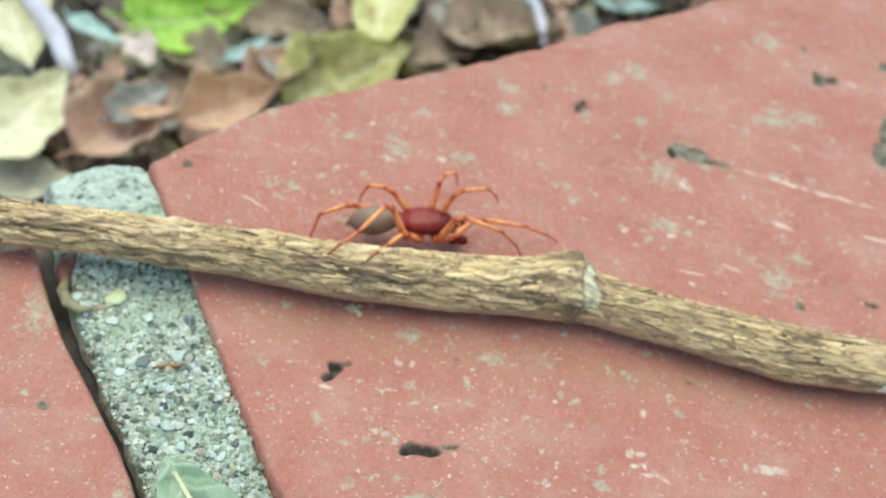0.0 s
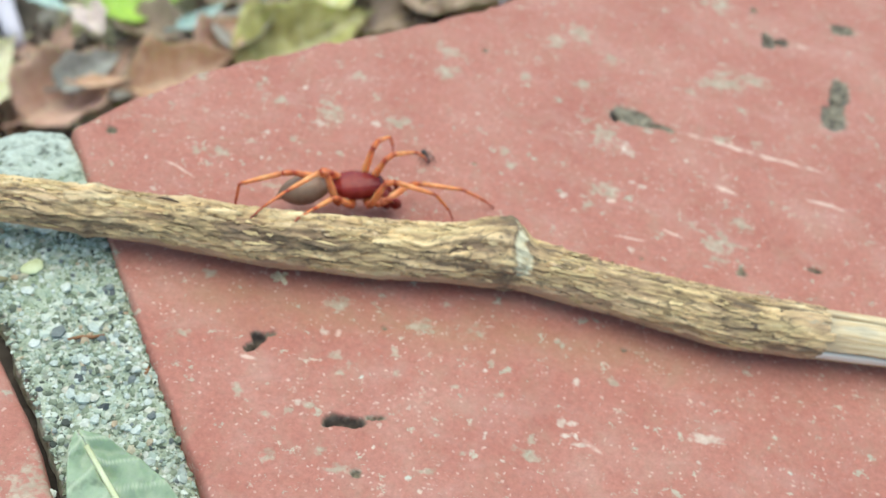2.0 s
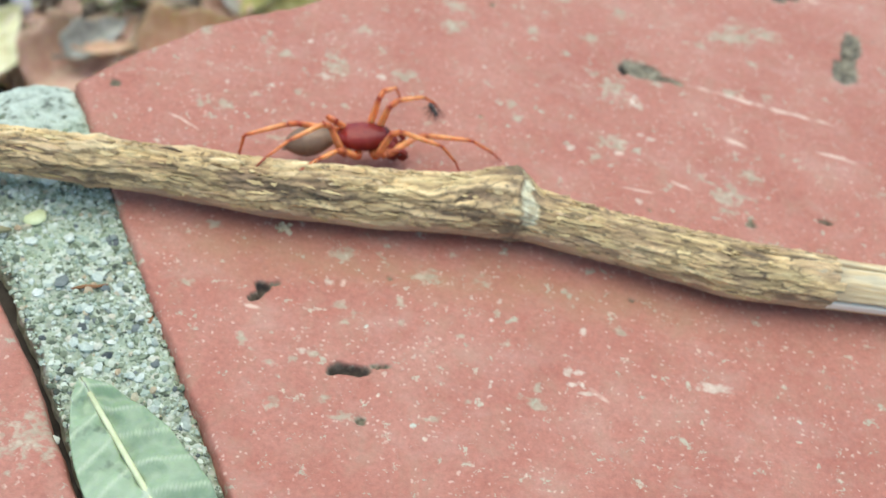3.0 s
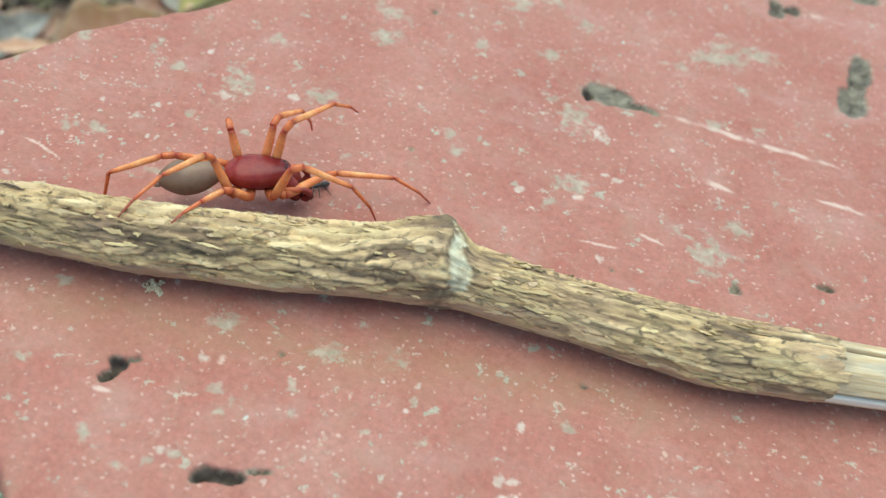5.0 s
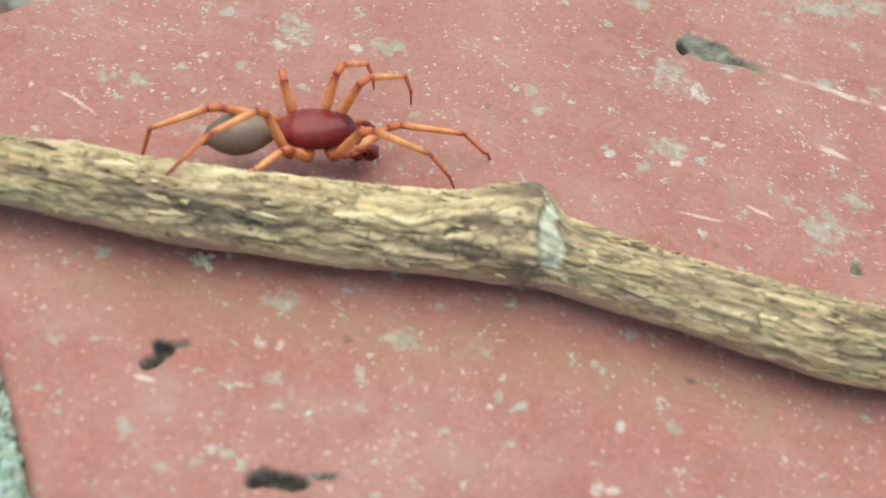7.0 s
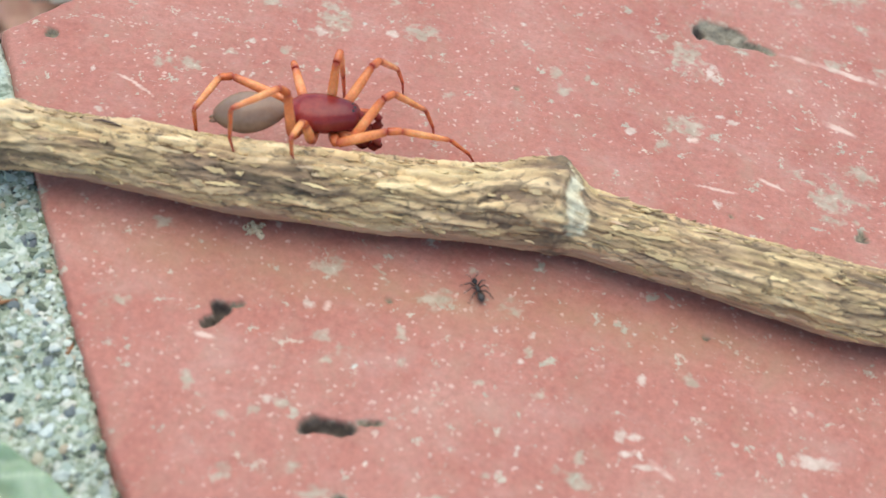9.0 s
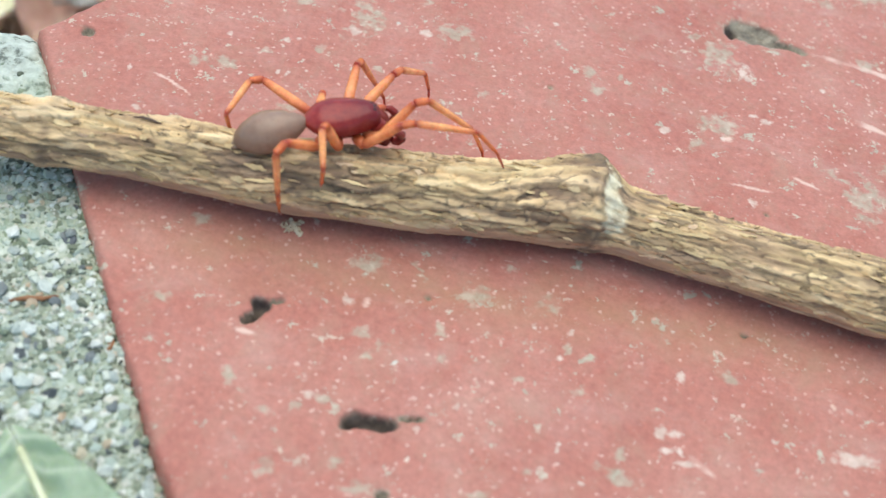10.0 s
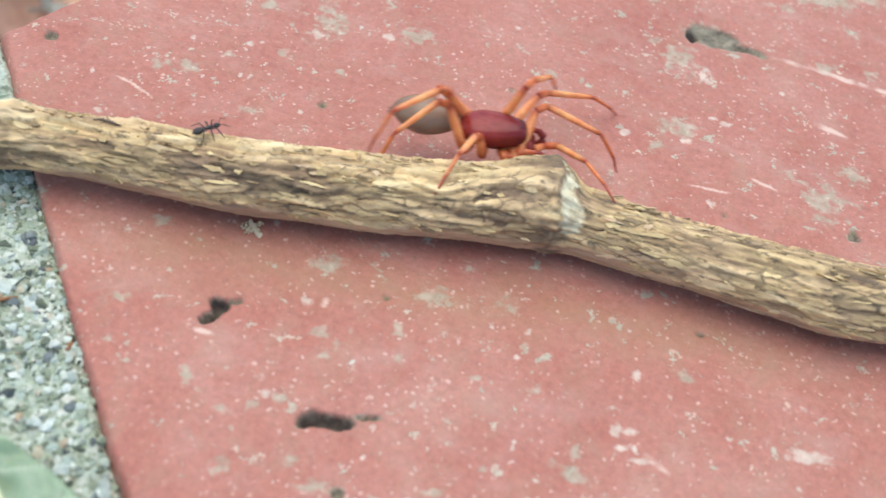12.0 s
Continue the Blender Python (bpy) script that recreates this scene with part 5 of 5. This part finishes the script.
# hip in the body's space and the lengths of femur, tibia and foot
HIPS = {'r1': (2.1, -1.65, -0.9), 'r2': (1.2, -1.85, -0.95), 'r3': (-0.6, -1.85, -0.95), 'r4': (-2.0, -1.65, -0.85), 'l1': (1.3, 0.95, -0.55), 'l2': (0.5, 1.15, -0.6), 'l3': (-1.3, 1.3, -0.5), 'l4': (-1.9, 1.2, -0.5)}
SEGMENTS = {'r1': (4.5, 5.3, 4.2), 'r2': (4.5, 5.0, 4.3), 'r3': (2.9, 3.4, 3.4), 'r4': (4.3, 4.7, 4.4), 'l1': (4.6, 5.3, 4.2), 'l2': (4.5, 5.0, 4.3), 'l3': (3.8, 3.4, 3.4), 'l4': (5.9, 4.8, 4.0)}
# how far the kneecap's ends lie from the bend, and its length
CUT, KNEE = 0.55, 0.95
# t, heading of the femur, its rise, heading of the rest, rise of tibia, rise of foot (degrees, in the body's space)
GAIT = {}
GAIT["r1"] = [(0.0, 40, 5, -3, -6, -28), (1.0, 33, 17, 4, -13, -38), (1.5, 37, 6, -2, -9, -29), (2.5, 36, 7, -4, -4, -37), (4.5, 33, 2, -6, 1, -38), (5.5, 33, 4, -6, 0, -39), (6.5, 35, -4, -9, 3, -35), (7.5, 44, 30, -2, -26, -77), (8.5, 53, 63, 5, -54, -119), (9.0, 46, 39, 38, -44, -71), (9.5, 36, 22, 1, -39, -66), (10.0, 12, 47, -4, -39, -71), (10.5, 23, 51, 0, -39, -74), (11.0, 51, 29, 20, -20, -47), (11.5, 55, 33, 20, -22, -49), (12.0, 72, 30, -9, -16, -60)]
GAIT["r2"] = [(0.0, -16, 71, -1, -21, -53), (1.0, -15, 65, 5, -25, -58), (1.5, -21, 71, 2, -22, -59), (2.5, -31, 72, 0, -19, -57), (4.5, -15, 73, -4, -27, -58), (5.5, -26, 69, -1, -22, -59), (6.5, -37, 69, -7, -22, -58), (8.5, -10, 30, 9, -28, -53), (9.0, -1, 27, 22, -26, -53), (9.5, -29, 48, 0, -14, -55), (10.0, -32, 51, -8, -10, -56), (10.5, -25, 51, -6, -8, -59), (10.75, 24, 50, -4, -12, -70), (11.0, 73, 48, -2, -17, -80), (11.5, 31, 32, 35, -45, -54), (11.75, 34, 12, -14, -8, -26), (12.0, 37, -7, -62, 30, 1)]
GAIT["r3"] = [(0.0, -154, 46, -128, 13, 11), (1.0, -141, 45, -125, 16, 6), (1.5, -154, 48, -127, 15, 7), (2.5, -154, 44, -135, 14, 3), (4.5, -154, 40, -125, 24, 11), (5.5, -154, 48, -134, 13, 9), (6.5, -153, 46, -138, 9, 8), (8.5, -119, 68, -131, -68, 17), (8.75, -125, 70, -116, -22, -46), (9.0, -131, 71, -102, 23, -109), (9.5, -188, 67, -97, -15, -110), (10.0, -189, 67, -100, -22, -112), (10.5, -126, 76, -86, -38, -102), (10.75, -78, 67, -78, -10, -92), (11.0, -27, 61, -74, 8, -70), (11.5, -42, 64, -73, -6, -96), (11.75, -92, 70, -94, 2, -60), (12.0, -143, 75, -116, 9, -24)]
GAIT["r4"] = [(0.0, -212, 59, -133, -8, 2), (1.0, -182, 72, -135, -3, -7), (1.5, -207, 70, -137, 0, -10), (2.5, -194, 67, -143, 2, -16), (4.5, -192, 66, -138, 8, -21), (5.5, -212, 63, -140, 9, -22), (6.5, -206, 62, -141, 9, -21), (8.5, -192, 75, -135, 2, -82), (9.0, -227, 79, -136, 8, -93), (9.5, -151, 38, -113, -84, -110), (10.0, -149, 38, -113, -86, -112), (10.5, -147, 38, -113, -88, -114), (11.0, -161, 48, -94, -16, -84), (11.5, -160, 47, -101, -12, -83), (12.0, -219, 58, -140, -15, -67)]
GAIT["l1"] = [(0.0, -22, 73, 38, -24, -56), (1.0, -14, 69, 46, -27, -60), (1.5, -41, 72, 47, -28, -47), (2.5, -16, 72, 43, -28, -54), (4.5, 36, 86, 39, 1, -29), (5.5, 15, 71, 41, -21, -60), (6.5, 5, 68, 39, -27, -69), (8.5, 26, 70, 47, -44, -79), (9.0, 56, 30, 61, -45, -68), (9.5, 50, 6, 44, -39, -66), (10.0, 38, 15, 42, -39, -72), (10.5, 49, 6, 43, -39, -66), (11.0, 77, 2, 42, -22, -61), (11.5, 77, 5, 44, -24, -62), (12.0, 56, 9, 24, -19, -45)]
GAIT["l2"] = [(0.0, 62, 72, 61, -30, -62), (1.0, 53, 80, 65, -32, -64), (1.5, 46, 78, 61, -30, -67), (2.5, 47, 69, 63, -32, -62), (4.5, 41, 85, 54, -25, -64), (5.5, 61, 60, 56, -32, -61), (6.5, 51, 70, 54, -31, -65), (8.5, 61, 66, 28, -48, -75), (9.0, 79, 77, 78, -59, -75), (9.5, 85, 10, 36, -48, -76), (10.0, 67, 15, 40, -59, -65), (10.5, 78, 12, 36, -49, -80), (11.0, 32, 104, 57, -37, -67), (11.5, 4, 102, 57, -37, -79), (12.0, 23, 66, 60, -30, -60)]
GAIT["l3"] = [(0.0, 165, 50, 132, -31, -74), (1.0, 227, 47, 83, -48, -54), (1.5, 229, 49, 85, -49, -56), (2.5, 226, 48, 82, -49, -55), (4.5, 152, 70, 82, -52, -57), (5.5, 129, 69, 81, -51, -57), (6.5, 137, 70, 79, -51, -57), (8.5, 107, 8, 84, -54, -60), (9.0, 108, 8, 91, -48, -62), (9.5, 86, -21, 78, -50, -61), (10.0, 75, -23, 73, -50, -59), (10.5, 86, -22, 76, -50, -61), (11.0, 121, -10, 116, -65, -35), (11.5, 125, 3, 135, -69, -58), (12.0, 183, 45, 94, -39, -57)]
GAIT["l4"] = [(0.0, 161, -7, 225, 20, -71), (1.0, 204, 24, 197, -14, -90), (1.5, 201, 26, 187, -17, -91), (2.5, 198, 26, 185, -17, -86), (4.5, 200, 27, 187, -18, -85), (5.5, 196, 30, 186, -22, -87), (6.5, 195, 30, 185, -20, -82), (8.5, 157, -5, 238, 1, -94), (9.0, 156, 0, 250, 8, -101), (9.5, 138, -2, 253, 17, -96), (10.0, 120, -9, 234, 6, -112), (10.5, 123, -12, 234, 7, -110), (11.0, 168, -14, 239, 0, -106), (11.5, 170, -8, 250, 15, -111), (12.0, 224, 59, 221, 0, -62)]


def limb(name, length, r0, r1, mat, parent, swell=0.15, label=""):
    """A tapered, slightly swollen limb piece along x, with rounded ends."""
    u = np.concatenate([[0, 0.02, 0.05], np.linspace(0.1, 0.9, 9), [0.95, 0.98, 1.0]])
    r = (r0 + (r1 - r0) * u) * (1 + swell * np.sin(np.pi * u ** 0.8)) * np.sqrt(np.clip(np.minimum(u + 0.012, 1.012 - u) / 0.05, 0.08, 1))
    verts, faces = tube([(v * length, 0, 0) for v in u], r, 14)
    return link_mesh(name, verts, faces, mat, parent, label)


def carapace_shape():
    """A pear-shaped shield: narrow at the stalk, broad behind the middle, a blunt narrower head."""
    at = [0, 0.03, 0.09, 0.2, 0.38, 0.55, 0.7, 0.83, 0.93, 0.98, 1.0]
    wide = [0.12, 0.34, 0.60, 0.88, 1.0, 0.97, 0.85, 0.71, 0.62, 0.46, 0.2]
    high = [0.10, 0.28, 0.52, 0.82, 0.98, 1.0, 0.97, 0.92, 0.78, 0.55, 0.22]
    rows, sides, verts = 46, 36, []
    for i in range(rows):
        u = 0.5 - 0.5 * math.cos(math.pi * i / (rows - 1))
        w, h = 1.58 * float(np.interp(u, at, wide)), 1.12 * float(np.interp(u, at, high))
        for k in range(sides):
            a = 2 * math.pi * k / sides
            c, t = math.cos(a), math.sin(a)
            ring = (abs(c) ** 2.5 + abs(t) ** 2.5) ** (-1 / 2.5)
            dip = 0.05 * math.exp(-((u - 0.36) / 0.09) ** 2) * math.exp(-(c / 0.25) ** 2) * (t > 0)
            verts.append((-2.7 + 5.4 * u, w * ring * c, (h if t > 0 else 0.72 * h) * ring * t - dip))
    faces = grid_faces(rows, sides, True).tolist() + [list(range(sides)), [(rows - 1) * sides + k for k in range(sides)][::-1]]
    return verts, faces


def make_spider():
    root = tagged(new("spider"), "glossy woodlouse spider, dark red front, beige abdomen, orange legs", "spider")
    v, f = carapace_shape()
    link_mesh("carapace", v, f, CARAPACE, root, "dark red glossy carapace")
    for k in range(6):
        a = (k - 2.5) * 0.36
        v, f = ellipsoid(0.3, 0.3, 0.3, None, 8, 10)
        link_mesh("eye", np.array(v) + (2.28 - 0.25 * abs(math.sin(a)), 0.5 * math.sin(a), 0.72 + 0.1 * (k % 2)), f, EYE_BLACK, root)

    def egg(u, a):
        return (1.0 + 0.2 * (0.3 - u) * (1 + u)) * (1 - 0.06 * max(u, 0)) * (1 - 0.16 * max(-u - 0.3, 0))
    v, f = ellipsoid(5.35, 2.95, 2.65, egg, 32, 36)
    belly = link_mesh("abdomen", np.array(v) - (2.9, 0, -0.15), f, ABDOMEN, root, "smooth beige abdomen")
    for side in (0.2, -0.2):
        v, f = tube([(-5.3, side, -0.15), (-5.65, side, -0.2), (-5.85, side * 0.8, -0.25)], [0.2, 0.16, 0.07], 10)
        link_mesh("spinneret", v, f, ABDOMEN, belly)
    v, f = tube([(-3.0, 0, -0.1), (-2.5, 0, -0.12), (-2.0, 0, -0.2), (-1.6, 0, -0.25)], [0.42, 0.36, 0.42, 0.55], 14)
    link_mesh("pedicel", v, f, plain_material("stalk_cream", (0.46, 0.26, 0.14), (0.62, 0.40, 0.24), 900, 0.35), root, "pale cream-orange stalk")
    v, f = ellipsoid(3.4, 2.1, 0.9)
    link_mesh("sternum", np.array(v) + (0.1, 0, -0.85), f, JAW, root, "orange-red sternum")
    for side in (1, -1):
        v, f = tube([(1.8, 0.45 * side, -0.2), (2.4, 0.52 * side, -0.5), (2.85, 0.56 * side, -1.05), (3.05, 0.55 * side, -1.65), (3.05, 0.48 * side, -2.15), (2.98, 0.44 * side, -2.4)], [0.5, 0.64, 0.7, 0.66, 0.48, 0.15], 16)
        jaw = link_mesh("chelicera", v, f, JAW, root, "red forward-pointing jaw")
        v, f = tube([(3.05, 0.44 * side, -2.2), (3.0, 0.34 * side, -2.55), (2.7, 0.15 * side, -2.7), (2.3, -0.05 * side, -2.65)], [0.18, 0.15, 0.1, 0.03], 8)
        link_mesh("fang", v, f, CARAPACE, jaw)
        v, f = tube([(1.3, 0.85 * side, -0.75), (2.0, 1.1 * side, -0.72), (2.8, 1.25 * side, -0.62), (3.35, 1.25 * side, -0.62), (3.5, 1.24 * side, -0.64)], [0.24, 0.27, 0.26, 0.24, 0.1], 12)
        palp = link_mesh("pedipalp", v, f, PALP, root, "orange feeler with a curled dark red tip")
        v, f = tube([(3.3, 1.24 * side, -0.62), (3.75, 1.2 * side, -0.7), (4.1, 1.1 * side, -1.05), (4.15, 1.0 * side, -1.5), (3.9, 0.92 * side, -1.85), (3.6, 0.9 * side, -1.8), (3.5, 0.9 * side, -1.7)], [0.16, 0.26, 0.31, 0.36, 0.36, 0.26, 0.1], 12)
        link_mesh("palp_tip", v, f, JAW, palp)
    legs = {}
    for k, hip in HIPS.items():
        l1, l2, l3 = SEGMENTS[k]
        inner = Vector((hip[0] * 0.75, hip[1] * 0.5, hip[2] - 0.1))
        v, f = tube([inner, (inner + Vector(hip)) / 2, Vector(hip), Vector(hip) * 1.06], [0.38, 0.41, 0.35, 0.18], 14)
        leg = link_mesh("leg", v, f, COXA, root)
        legs[k] = (limb("femur", l1 - CUT, 0.31, 0.27, FEMUR, leg, 0.26), limb("patella", KNEE + 0.16, 0.27, 0.255, PATELLA, leg, 0.1),
                   limb("tibia", l2 - CUT, 0.25, 0.18, LEG, leg, 0.14), limb("metatarsus", l3 * 0.64, 0.165, 0.125, FOOT, leg, 0.06), limb("tarsus", l3 * 0.38, 0.125, 0.06, TARSUS, leg, 0.08))
    return root, belly, legs


SPIDER, BELLY, SPIDER_LEGS = make_spider()


def leg_poses(k, h1, e1, h2, e2, e3):
    """The poses of a leg's five pieces in the body's space; the kneecap bridges the bend."""
    l1, l2, l3 = SEGMENTS[k]
    hip = Vector(HIPS[k])

    def ahead(head, rise):
        return pose(0, 0, 0, 0, -rise, head) @ Vector((1, 0, 0))

    def aimed(at, along):
        return Matrix.Translation(at * MM) @ pose(0, 0, 0, 0, -math.degrees(math.asin(max(-1, min(1, along.z)))), math.degrees(math.atan2(along.y, along.x)))
    thigh, shin = ahead(h1, e1), ahead(h2, e2)
    knee = hip + thigh * l1
    ankle = knee + shin * l2
    above = knee - thigh * CUT
    bridge = (thigh + shin).normalized()
    below = above + bridge * KNEE
    shin = (ankle - below).normalized()
    ankle = below + shin * (l2 - CUT)
    foot, toe = ahead(h2, e3 + 5), ahead(h2, e3 - 9)
    return [aimed(hip, thigh), aimed(above - bridge * 0.08, bridge), aimed(below, shin), aimed(ankle, foot), aimed(ankle + foot * l3 * 0.63, toe)]


# ---- what moves ----
def hold(rows):
    """Keeps each thing still until just before its dash at 10.7 s."""
    out = []
    for t, *row in rows:
        out.append((t, *row))
        if t == 10.5:
            out.append((10.7, *row))
        if t == 6.5:
            out.append((6.6, *row))
    return out


def ant_pose(x, y, z, heading):
    return pose(x * MM, y * MM, z * MM, 0, 0, heading)


def motions():
    walk(SPIDER, [(t, pose(x * MM, y * MM, z * MM, 0, 0, h) @ pose(0, 0, 0, r, -p, 0)) for t, x, y, z, h, p, r in hold(BODY)])
    walk(BELLY, [(t, pose(-2.15 * MM, 0, 0, 0, -p, h)) for t, h, p in hold(BELLY_ROWS)])
    for k, rows in GAIT.items():
        keyed = [(t, leg_poses(k, *row)) for t, *row in hold(rows)]
        for i, piece in enumerate(SPIDER_LEGS[k]):
            walk(piece, [(t, m[i]) for t, m in keyed])
    for ant, rows in zip(ANTS, ANT_ROWS):
        walk(ant, [(t, ant_pose(*row)) for t, *row in rows])


motions()
